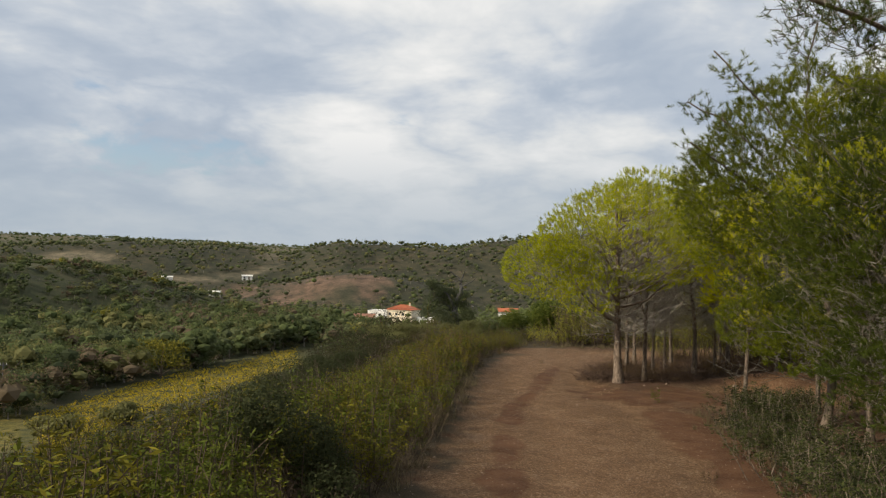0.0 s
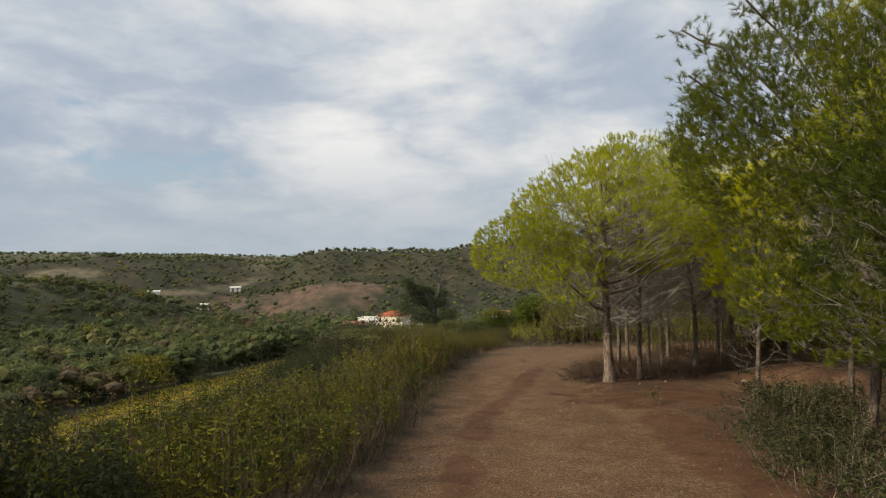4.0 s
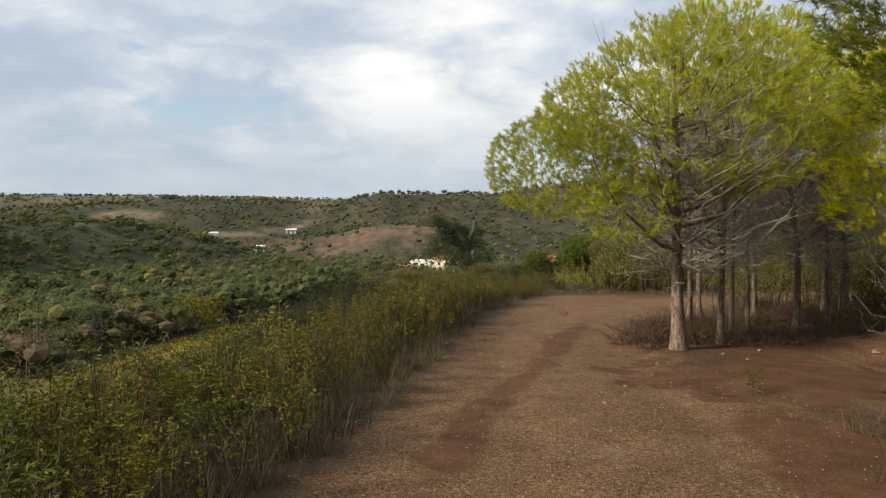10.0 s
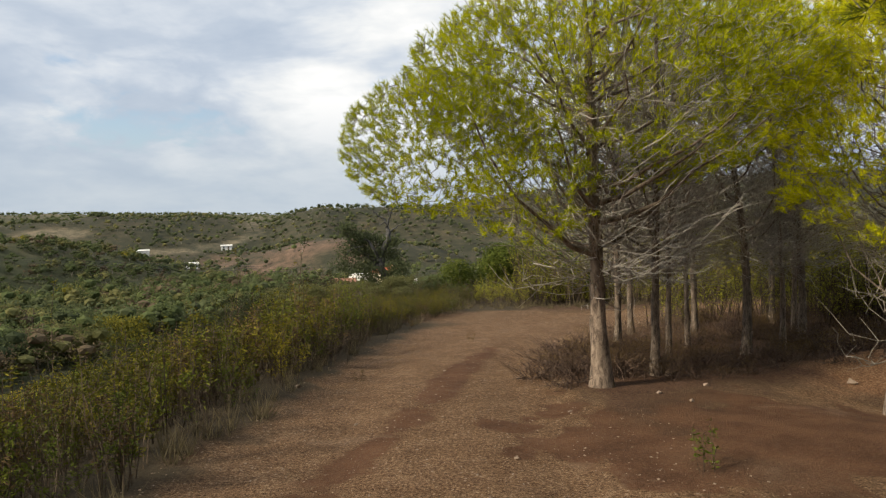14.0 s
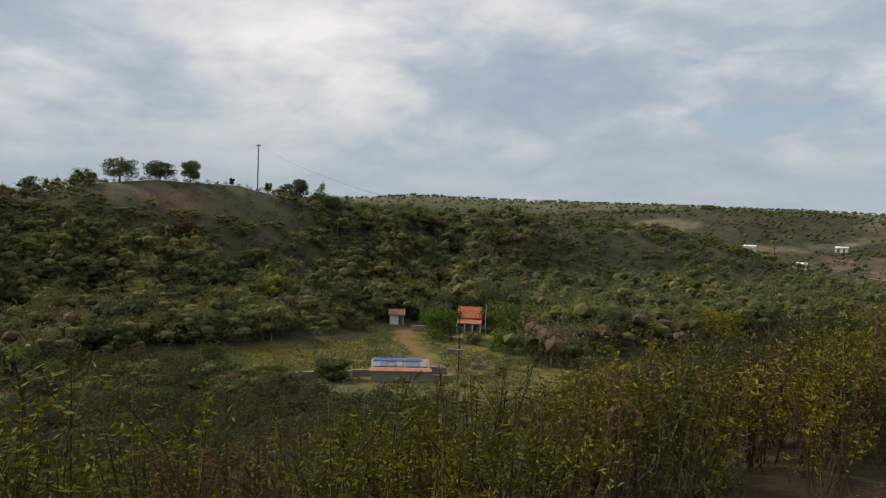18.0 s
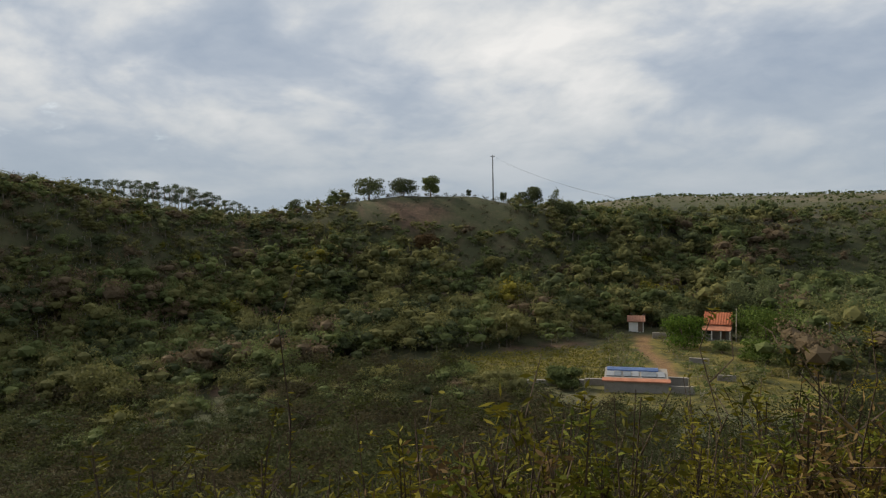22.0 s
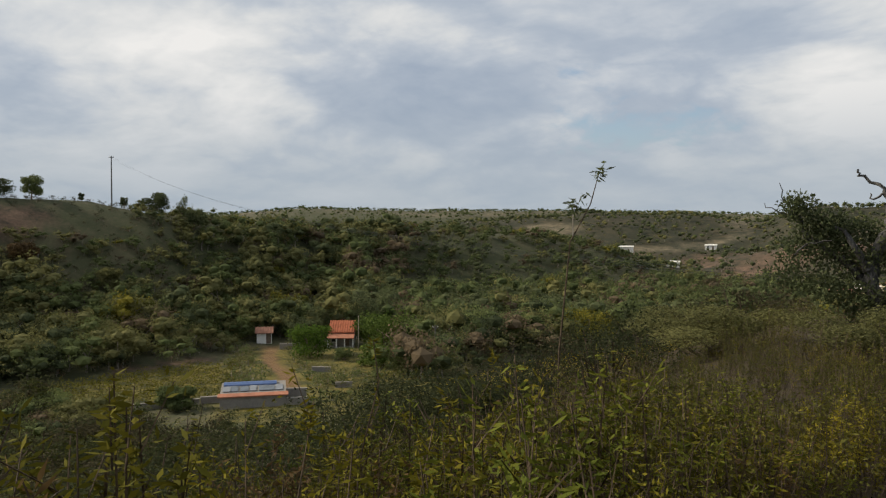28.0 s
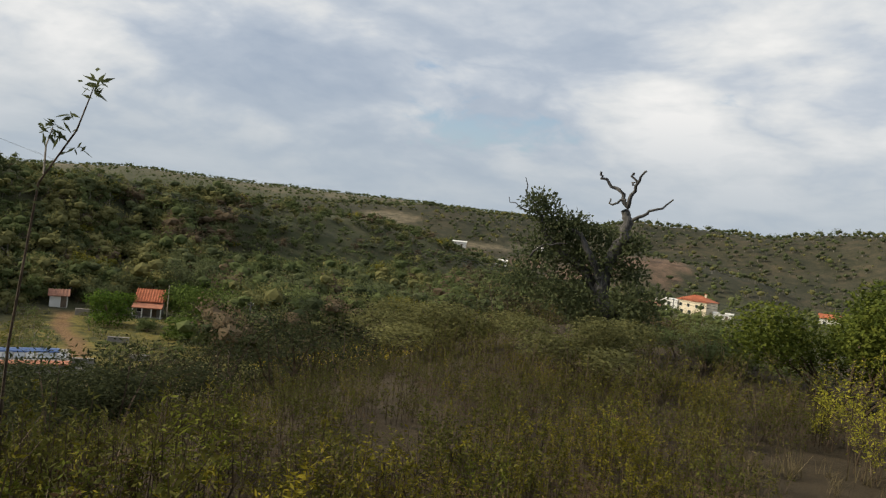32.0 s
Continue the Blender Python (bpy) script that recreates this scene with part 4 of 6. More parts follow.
stuff("far_bend_scrub", many(spots, stalks, rg), ("bend_leaf", "stem"), "sunny yellow-green scrub beyond the bend of the track", "scrub")
# thick low scrub on the near side of the bend
spots = []
while len(spots) < 480:
    x, y = rg.uniform(-6.0, 1.0), rg.uniform(28, 38.5)
    if x < belt_edge(y) - 0.15:
        spots.append((x, y, belt_height(y, belt_edge(y) - x) * rg.uniform(0.8, 1.15)))
half = len(spots) * 6 // 7
stuff("bend_scrub_olive", many(spots[:half], leafy, rg), ("slope_shade_leaf", "stem"), "thick olive-green scrub inside the bend of the track", "scrub")
stuff("bend_scrub_yellow", many(spots[half:], leafy, rg), ("shrub_leaf", "stem"), "thick yellow-green scrub inside the bend of the track", "scrub")


spots = [(x, y, rg.uniform(0.5, 0.85)) for x, y in zip(rg.uniform(-9, 0.2, 230), rg.uniform(35.5, 47, 230))]
stuff("slope_scrub_beyond", many(spots, light, rg), ("slope_shade_leaf", "stem"), "dull olive scrub on the slope beyond the bend", "scrub")


def wood_edge(y):
    return float(np.interp(y, [5, 12, 14.5, 17, 19.4], [3.1, 2.45, 2.65, 3.35, 4.25]))


# rockrose under the pines, thing by thing; the shade is in its dark leaf colour
slots = []
for i in range(4):
    lv, st = stalk_shrub(rg, rg.uniform(0.9, 1.1), 0.95, 9, 800, 0.052, 0.0078)
    root = new("roadside_bush")
    tagged(mesh_object("leaf_mass", *lv, M["bush_shaded"], root), kind="stuff")
    tagged(mesh_object("stem_mass", *st, M["bark_dark"], root), kind="stuff")
    slots.append([tagged(root, "bushy green rockrose under the pines, darkened for their shade", "shrub", "rockrose under the pines"), 0])
for i in range(120):
    y = rg.uniform(6.5, 19.4)
    x = wood_edge(y) + 0.12 + rg.gamma(1.2, 0.6)
    slot = slots[i % 4]
    ob = slot[0] if not slot[1] else copy_thing(slot[0], pose(0, 0, 0))
    slot[1] = 1
    s = rg.uniform(0.45, 0.85) * float(np.interp(y, [6, 17, 19.4], [1.0, 1.0, 0.7]))
    ob.matrix_basis = pose(x, y, place(x, y), 0, 0, rg.uniform(0, 360)) @ Matrix.Diagonal((s * 1.45, s * 1.45, s * 0.85, 1))
tall_under = [stalk_shrub(rg, 1.0, 0.9, 8, 420, 0.040, 0.0050) for _ in range(6)]
spots = [(rg.uniform(3.5, 15), rg.uniform(27.5, 39), rg.uniform(0.8, 1.6)) for _ in range(260)]
spots = [(x, y, s) for x, y, s in spots if track_offset(np.array(x), np.array(y))[0] > 1.2]
spots += [(x, y, rg.uniform(1.6, 2.6)) for x, y in zip(rg.uniform(4, 17, 120), rg.uniform(35.5, 42, 120))]
spots += [(x, y, rg.uniform(1.3, 2.0)) for x, y in zip(rg.uniform(9, 16, 60), rg.uniform(25, 31, 60))]
spots += [(x, y, rg.uniform(1.0, 1.8)) for x, y in zip(rg.uniform(6.0, 15, 150), rg.uniform(27.5, 30.0, 150))]
spots += [(x, y, rg.uniform(1.5, 2.4)) for x, y in zip(rg.uniform(1.5, 9, 90), rg.uniform(35.3, 38.5, 90))]
stuff("undergrowth", many(spots, tall_under, rg), ("bend_leaf", "stem"), "tall yellow-olive undergrowth behind the grove", "scrub")
# dry brush and grass
brush = [twig_tangle(rg, 22, 0.6) for _ in range(6)]
spots = [(belt_edge(y) - rg.gamma(1.2, 0.5) + 0.1, y, rg.uniform(0.6, 1.2)) for y in rg.uniform(6, 29, 70)]
stuff("dry_brush", many(spots, brush, rg), ("stem",), "grey dry brush at the foot of the scrub", "brush")
spots = [(rg.uniform(1.2, 9.5), rg.uniform(22.9, 29.8), rg.uniform(0.35, 0.8)) for _ in range(330)] + [(rg.normal() * 0.55 + 1.9, rg.normal() * 0.8 + 24.2, rg.uniform(0.6, 0.95)) for _ in range(140)]
spots = [(x, y, s) for x, y, s in spots if track_offset(np.array(x), np.array(y))[0] > rg.uniform(0.75, 1.35)]
slash = [twig_tangle(rg, 26, 0.6, 0.008, (0.04, 0.8), 0.4) for _ in range(5)]
stuff("slash_pile", many(spots, slash, rg, (0.5, 0.85)), ("slash",), "dark heap of cut pine branches under the grove", "brush")


def grass_tuft(rg, n=26):
    b = np.stack([rg.normal(size=n) * 0.05, rg.normal(size=n) * 0.05, np.zeros(n)], 1)
    return [blades(b, unit(rg.normal(size=(n, 3)) * [0.4, 0.4, 0.1] + [0, 0, 1]), rg.uniform(0.12, 0.34, n), rg.uniform(0.003, 0.006, n), rg)]


M["wood_pale"] = material("pale_wood", plain((0.36, 0.31, 0.25), 3.0, 0.2), bump=0.01)
M["dry_grass"] = leaf_material("dry_grass", (0.09, 0.075, 0.04), (0.16, 0.13, 0.075), (0.27, 0.22, 0.13))
tufts = [grass_tuft(rg) for _ in range(6)]
spots = [(belt_edge(y) + rg.normal() * 0.18 - 0.05, y, rg.uniform(0.6, 1.3)) for y in rg.uniform(4, 30, 110)]
spots += [(x + rg.normal() * 0.2, y, rg.uniform(0.5, 1.0)) for x, y in zip(rg.uniform(0, 5, 60), rg.uniform(33.6, 35, 60))]
spots += [(3.25 + rg.normal() * 0.25, y, rg.uniform(0.5, 1.0)) for y in rg.uniform(6, 18, 120)]
stuff("dry_grass", many(spots, tufts, rg), ("dry_grass",), "straw-coloured dry grass along the edges of the track", "grass")


# ---- stones ----
def stone(rg):
    v = unit(rg.normal(size=(8, 3)))
    bm = bmesh.new()
    for p in v * rg.uniform(0.75, 1.1, (8, 1)) * [1, 0.8, 0.55]:
        bm.verts.new(p)
    bmesh.ops.convex_hull(bm, input=bm.verts)
    bmesh.ops.triangulate(bm, faces=bm.faces)
    bm.verts.ensure_lookup_table()
    bm.verts.index_update()
    used = [w for w in bm.verts if w.link_faces]
    ids = {w.index: i for i, w in enumerate(used)}
    out = np.array([w.co for w in used]), np.array([[ids[w.index] for w in f.verts] for f in bm.faces])
    bm.free()
    return [out]


stones = [stone(rg) for _ in range(8)]
spots = []
while len(spots) < 11000:
    x, y = rg.uniform(-1.6, 5.5), rg.uniform(7, 33)
    u = float(track_offset(np.array(x), np.array(y))[0])
    if u < 1.1:
        spots.append((x, y, 0.004 + 0.013 * rg.random() ** 3))
stuff("gravel", many(spots, stones, rg), ("stone",), "small pale stones scattered over the track", "gravel")
for x, y, s in [(3.1, 23.0, 0.09), (3.35, 22.3, 0.06), (2.75, 21.9, 0.05), (3.0, 21.5, 0.045), (1.75, 21.2, 0.03), (1.2, 19.6, 0.03), (0.9, 18.6, 0.03), (-0.3, 20.8, 0.03), (5.0, 22.5, 0.08), (0.3, 23.8, 0.03), (-1.35, 22.5, 0.07)]:
    v, f = stones[rg.integers(8)][0]
    ob = mesh_object("stone", v * s, f, M["stone"])
    ob.matrix_basis = pose(x, y, place(x, y) + s * 0.2, 0, 0, rg.uniform(0, 360))
    tagged(ob, "pale angular stone lying on the red earth", "stone", "stones on the track")

# small seedlings on the track
for x, y, s, mat in [(2.53, 19.27, 0.34, "shrub_green"), (-0.74, 23.15, 0.18, "shrub_brown"), (0.5, 27.0, 0.2, "shrub_brown"), (-0.85, 29.1, 0.25, "shrub_brown"), (1.9, 12.8, 0.22, "shrub_brown"), (4.3, 20.0, 0.22, "shrub_brown")]:
    lv, st = stalk_shrub(rg, 1.0, 0.9, 7, 150, 0.12, 0.02, 0.2)
    root = new("seedling")
    tagged(mesh_object("leaf_mass", *lv, M[mat], root), kind="stuff")
    tagged(mesh_object("stem_mass", *st, M["stem"], root), kind="stuff")
    root.matrix_basis = pose(x, y, place(x, y), 0, 0, 30) @ Matrix.Diagonal((s, s, s, 1))
    tagged(root, "small seedling growing out of the bare track", "seedling", "seedlings on the track")

# ---- bushes on the slope and beyond the bend ----
near_bush = [round_bush(rg, 13000, 0.018, 0.0, 12) for _ in range(4)]
bush_roots = {}
for x, y, s, h, mat, label in [(0.6, 39.5, 2.3, 1.8, "bend_bush", "large rounded green shrub beyond the bend"), (1.9, 39.0, 2.6, 1.8, "bend_bush", "large rounded green shrub beyond the bend"), (3.8, 37.6, 3.2, 1.9, "fresh_green", "large rounded green shrub beyond the bend"),
                               (-1.7, 41.5, 2.6, 0.75, "wood_green", "rounded dark green shrub beyond the bend"), (3.4, 41.5, 3.4, 2.0, "wood_green", "rounded dark green shrub beyond the bend"), (6.5, 39, 3.2, 2.2, "shrub_yellow", "yellow-green shrub in the sun"),
                               (-2.3, 37.2, 1.8, 0.9, "wood_olive", "olive-green shrub on the slope"), (-5.6, 38.5, 2.4, 1.0, "wood_olive", "olive-green shrub on the slope"), (-7.0, 33, 2.2, 0.9, "slope_dark", "dull green shrub on the slope"),
                               (-2.15, 10.3, 1.1, 1.1, "slope_dark", "dark dense bush among the scrub"), (10.0, 36, 3.4, 2.4, "shrub_yellow", "yellow-green shrub in the sun")]:
    lv, st = near_bush[rg.integers(4)]
    root = new("bush")
    tagged(mesh_object("leaf_mass", *lv, M[mat], root), kind="stuff")
    tagged(mesh_object("stem_mass", *st, M["stem"], root), kind="stuff")
    root.matrix_basis = pose(x, y, place(x, y), 0, 0, rg.uniform(0, 360)) @ Matrix.Diagonal((s, s, h, 1))
    tagged(root, label, "bush")
mid_bush = [round_bush(rg, 330, 0.048, 0.0, 3) for _ in range(8)]
fine_bush = [round_bush(rg, 420, 0.045, 0.009, 5) for _ in range(6)]
spots = [(rg.normal() * 0.7 + 2.0, rg.normal() * 0.5 + 23.9, rg.uniform(0.3, 0.55)) for _ in range(60)] + [(rg.uniform(2, 9.5), rg.uniform(23.0, 29.8), rg.uniform(0.25, 0.6)) for _ in range(210)]
spots = [(x, y, s) for x, y, s in spots if track_offset(np.array(x), np.array(y))[0] > rg.uniform(0.85, 1.4)]
tall_spots = [(x, y, rg.uniform(1.2, 1.8)) for x, y in zip(rg.uniform(-14, -5.5, 90), rg.uniform(26.5, 39, 90))]
stuff("slope_thicket", many(tall_spots, fine_bush, rg, (0.7, 0.95)), ("slope_dark", "stem"), "dull green thicket on the slope below the bend", "bushes")
stuff("slash_heap", many(spots, fine_bush, rg, (0.5, 0.8)), ("shrub_brown", "slash"), "withered brown pine slash heaped under the grove", "brush")
# slope bushes take darkened leaf colours in place of cloud shade
for mat, count, name, label in [("slope_dark", 520, "slope_bushes_green", "green bushes on the slope below the track"), ("slope_dark", 380, "slope_bushes_dark", "dark dense bushes on the slope below the track"),
                                ("slope_brown", 700, "slope_bushes_brown", "greyish-brown bushes on the slope below the track"), ("slope_shade_leaf", 200, "slope_bushes_olive", "olive bushes on the slope")]:
    near_spots, far_spots = [], []
    for _ in range(int(count * 1.7)):
        az, r = rg.uniform(4, 122), 7 + 98 * rg.random() ** 0.72
        x, y = at(az, r)
        x -= 4.5
        if (y < 45 and x > -7) or (14 < az < 43 and r > -26 + np.interp(az, [18, 20, 24.7, 30.9, 36, 39.6, 43], [180, 172, 150, 131, 113, 101, 94])) or (43 < az < 60 and r > 74) or (60 <= az < 66 and r > 86) or (84.3 < az < 88.5 and r > 90):
            continue
        low_ = 0.42 if 14 < az < 46 and r > 20 or 83.5 < az < 89 and r > 68 else 1.0
        (near_spots if r < 28 else far_spots).append((x, y, rg.uniform(0.9, 1.6) * (1 + r / 60) * low_ * (1.3 if az > 55 and r > 24 else 1.0)))
    stuff(name, many(far_spots, mid_bush, rg, (0.6, 0.9)), (mat, "stem"), label, "bushes")
    stuff(name + "_near", many(near_spots, fine_bush, rg, (0.55, 0.85)), (mat, "stem"), label, "bushes")


# ---- woods on the hillsides ----
def icosahedron():
    bm = bmesh.new()
    bmesh.ops.create_icosphere(bm, subdivisions=1, radius=1.0)
    out = np.array([v.co for v in bm.verts]), np.array([[v.index for v in f.verts] for f in bm.faces])
    bm.free()
    return out


ICO = icosahedron()


def far_tree(rg, clumps=40, per=7, wide=0.66, tall=0.42, leaf=1.0, sides=3):
    """A rounded tree of leaf clumps, one metre tall, foliage nearly to the ground."""
    lobes = rg.normal(size=(6, 3)) * [wide * 0.42, wide * 0.42, tall * 0.30] + [0, 0, 0.52]
    d = unit(rg.normal(size=(clumps, 3)) + [0, 0, 0.2])
    c = lobes[rg.integers(0, 6, clumps)] + d * [wide * 0.5, wide * 0.5, tall * 0.55] * rg.uniform(0.7, 1.0, (clumps, 1))
    n = clumps * per
    base = np.repeat(c, per, 0) + rg.normal(size=(n, 3)) * 0.045
    lv = scales(base, np.repeat(d, per, 0), rg.uniform(0.035, 0.075, n) * leaf, rg, 0.75)
    # solid cores added inside the foliage, unseen, to stop light passing between leaves
    if clumps > 30:
        bag = Bag()
        bag.add(*lv)
        for p in lobes:
            bag.add(p + ICO[0] * rg.uniform(0.8, 1.1, (12, 1)) * [wide * 0.25, wide * 0.25, tall * 0.28], ICO[1])
        lv = bag.out()
    elif clumps == 12:
        bag = Bag()
        bag.add(*lv)
        bag.add(ICO[0] * rg.uniform(0.8, 1.1, (12, 1)) * [wide * 0.55, wide * 0.55, tall * 0.62] + [0, 0, 0.5], ICO[1])
        lv = bag.out()
    st = Bag()
    st.add(*tube([(0, 0, -0.15), (0.02, 0.01, 0.3), lobes[0]], [0.03, 0.02, 0.008], 3))
    if clumps > 12:
        st.add(*tube([(0.01, 0, 0.25), lobes[1]], [0.014, 0.006], 3))
    return [lv, st.out()]


def wood_spots(count, az0, az1, r0, r1, size, rg, keep=lambda az, r: True, behind=True):
    out = []
    while len(out) < count:
        az, r = rg.uniform(az0, az1), math.sqrt(rg.uniform(r0 * r0, r1 * r1))
        if 54 < az < 79 and 98 < r < field_top(az) + 6 or 46 < az < 56 and 88 < r < 158 or 5 < az < 16 and 268 < r < 305 or 43 < az < 50 and 105 < r < 160:
            continue
        if 14 < az < 44 and r < 12 + np.interp(az, [18, 20, 24.7, 30.9, 36, 39.6, 43], [180, 172, 150, 131, 113, 101, 94]) or 84.4 < az < 86.8 and r < 111 or 43 < az < 61 and r < 104:
            continue
        if not behind and (18.5 < az < 29 and abs(r - np.interp(az, [19, 21, 24, 28.5, 30], [520, 497, 480, 465, 460])) < 13 or abs(az - 33.3) < 2.6 and abs(r - 541) < 20 or abs(az - 14.5) < 4.5 and 345 < r < 420 and rg.random() < 0.75):
            continue
        if behind and r > 12 + np.interp(az, [p[0] for p in NEAR_RIDGE], [p[1] for p in NEAR_RIDGE]):
            continue
        if 63.5 < az < 76 and 182 < r < 235 or not keep(az, r):
            continue
        s = rg.uniform(*size) if rg.random() < 0.75 else size[0] * 0.75
        crest = np.interp(az, [p[0] for p in NEAR_RIDGE], [p[1] for p in NEAR_RIDGE])
        s *= 0.55 if r < 105 else 1.3 if az < 50 and behind and size[0] > 4 else 1.0
        if az > 77:
            s *= 0.5 if r > crest - 24 else 0.95
        elif behind and az < 44 and r > crest - 75:
            s *= 0.45
        elif behind and (r > crest - 14 or 59 < az < 80 and r > 166):
            s *= 0.5
        out.append((*at(az, r), s))
    return out


rg = np.random.default_rng(9)
trees = [far_tree(rg, 44, 7, leaf=0.72) for _ in range(10)]
fine_trees = [far_tree(rg, 70, 11, leaf=0.5) for _ in range(8)]
# the few yellow trees have the hillside's warm sunlight painted into their leaves
for mat, count, name, label in [("wood_green", 1050, "hillside_trees_green", "green evergreen oaks covering the hillsides"), ("oak_leaf", 760, "hillside_trees_dark", "dark evergreen oaks covering the hillsides"),
                                ("wood_olive", 900, "hillside_trees_olive", "olive-green trees on the hillsides"), ("vine_olive", 90, "hillside_trees_yellow", "hillside trees coloured yellow for sunlight on them"), ("wood_brown", 330, "hillside_trees_brown", "greyish-brown bare trees on the hillsides")]:
    pale_kind = mat in ("wood_olive", "vine_olive")
    spots = wood_spots(count, 12, 122, 76, 335, (4.2, 9.0), rg, lambda az, r: not pale_kind or az > 47 or rg.random() < 0.2)
    close = [p for p in spots if math.hypot(p[0], p[1] - CENTRE_Y) < 152]
    stuff(name, many([p for p in spots if p not in close], trees, rg, (0.75, 1.05)), (mat, "twig_dull"), label, "woods", ("trunk_mass",))
    stuff(name + "_near", many(close, fine_trees, rg, (0.75, 1.05)), (mat, "twig_dull"), label, "woods", ("trunk_mass",))
for mat, count, name, label in [("wood_green", 200, "crest_trees_green", "green evergreen oaks below the near crest"), ("oak_leaf", 160, "crest_trees_dark", "dark evergreen oaks below the near crest"), ("wood_olive", 330, "crest_trees_olive", "olive-green trees below the near crest"), ("wood_brown", 60, "crest_trees_brown", "greyish-brown trees below the near crest")]:
    spots = wood_spots(count, 72, 116, 104, 178, (4.5, 7.5), rg)
    stuff(name, many(spots, trees, rg, (0.7, 0.95)), (mat, "twig_dull"), label, "woods", ("trunk_mass",))
low_bush = [far_tree(rg, 18, 6, 0.66, 0.5, 1.3) for _ in range(8)]
for mat, count, name, label in [("wood_brown", 1100, "underwood_brown", "brownish underwood on the hillsides"), ("wood_green", 700, "underwood_green", "green underwood on the hillsides"), ("wood_olive", 700, "underwood_olive", "olive underwood on the hillsides")]:
    spots = wood_spots(count, 12, 122, 74, 300, (1.5, 2.8), rg) + wood_spots(count, 77, 122, 92, 178, (2.6, 5.0), rg)
    stuff(name, many(spots, low_bush, rg, (0.7, 1.0)), (mat, "twig"), label, "bushes", ("trunk_mass",))
small = [far_tree(rg, 12, 5, 0.62, 0.40, 1.25) for _ in range(8)]
for mat, count, name, label in [("oak_leaf", 4600, "far_scrub_dark", "dark scrub dotted over the far hills"), ("wood_olive", 1300, "far_scrub_low", "low olive scrub dotted over the far hills"), ("wood_green", 500, "far_scrub_green", "green scrub dotted over the far hills")]:
    spots = wood_spots(count, -24, 60, 330, 700, (2.2, 5.0), rg, behind=False)
    stuff(name, many(spots, small, rg), (mat, "twig"), label, "scrub", ("trunk_mass",))
spots = wood_spots(3600, 14, 64, 850, 1500, (3.0, 6.0), rg, behind=False)
stuff("ridge_trees", many(spots, small, rg), ("wood_green", "twig"), "tiny trees dotted over the far pale ridge", "woods", ("trunk_mass",))
for mat, count, name, label in [("slope_brown", 330, "hilltop_scrub_brown", "low brown scrub over the hilltop"), ("slope_dark", 220, "hilltop_scrub_dark", "low dark scrub over the hilltop")]:
    spots = [(*at(az, r_), rg.uniform(0.7, 1.7)) for az, r_ in zip(rg.uniform(60, 82, count), rg.uniform(166, 205, count)) if not (abs(az - 71) < 4 and 178 < r_ < 195 and rg.random() < 0.7)]
    stuff(name, many(spots, low_bush, rg, (0.6, 0.9)), (mat, "twig_dull"), label, "scrub", ("trunk_mass",))
# vines in rows
vine_row = [far_tree(rg, 10, 5, 0.75, 0.6, 1.9) for _ in range(6)]
spots = []
for k in range(-60, 60):
    for q in range(90):
        az_, r_ = 54.5 + q * 0.28 + rg.normal() * 0.04, 104.5 + k * 2.2 + rg.normal() * 0.12
        if 104 < r_ < field_top(az_) and 55.2 < az_ < 78 and rg.random() > 0.12:
            spots.append((*at(az_, r_), rg.uniform(0.8, 1.4)))
stuff("vineyard", many(spots, vine_row, rg, (0.7, 0.95)), ("vine_olive", "stem"), "olive-green vineyard in rows on the valley floor", "vineyard", ("stem_mass",))
spots = []
for k in range(70):
    for q in range(60):
        az_ = 18.5 + q * 0.38 + rg.normal() * 0.05
        mid_ = np.interp(az_, [18, 20, 24.7, 30.9, 36, 39.6, 43], [180, 172, 150, 131, 113, 101, 94])
        r_ = mid_ - 24 + k * 2.3 + rg.normal() * 0.12
        if r_ < mid_ + 8 and az_ < 39.5 and rg.random() > 0.1:
            spots.append((*at(az_, r_), rg.uniform(0.8, 1.4)))
stuff("yellow_vineyard", many(spots, vine_row, rg, (0.6, 0.9)), ("vine_leaf", "stem"), "yellow autumn vineyard in rows below the hill", "vineyard", ("stem_mass",))
# garden and bushes round the farm
for mat, count, name, label in [("wood_green", 150, "garden_green", "green bushes round the farmhouse"), ("wood_olive", 130, "garden_olive", "olive bushes round the farmhouse")]:
    spots = []
    while len(spots) < count:
        az, r_ = rg.uniform(40, 56), rg.uniform(90, 170)
        lane_ = np.interp(r_, [98, 110, 120, 132, 142, 160, 172], [50.6, 51.0, 51.6, 52.9, 53.2, 53.0, 51.0])
        if abs(az - lane_) * r_ * 0.0175 < 3.2 or (az > 49.0 and r_ < 104) or (45.5 < az < 50 and 118 < r_ < 157) or (52 < az < 55 and r_ > 138) or (az < 44 and r_ < 112):
            continue
        spots.append((*at(az, r_), rg.uniform(1.2, 2.9)))
    stuff(name, many(spots, low_bush, rg, (0.6, 0.9)), (mat, "twig"), label, "bushes", ("trunk_mass",))
spots = []
while len(spots) < 1500:
    az, r_ = rg.uniform(36, 66), rg.uniform(72, 170)
    lane_ = np.interp(r_, [98, 110, 120, 132, 142, 160, 172], [50.6, 51.0, 51.6, 52.9, 53.2, 53.0, 51.0])
    if abs(az - lane_) * r_ * 0.0175 < 2.4 and r_ > 100 or 49 < az < 56.5 and 95 < r_ < 103 or az > 55 and 103 < r_ < 142 or 46.5 < az < 49.3 and 145 < r_ < 156:
        continue
    if az < 43 and r_ > np.interp(az, [18, 20, 24.7, 30.9, 36, 39.6, 43], [180, 172, 150, 131, 113, 101, 94]) - 24:
        continue
    spots.append((*at(az, r_), rg.uniform(0.5, 1.3)))
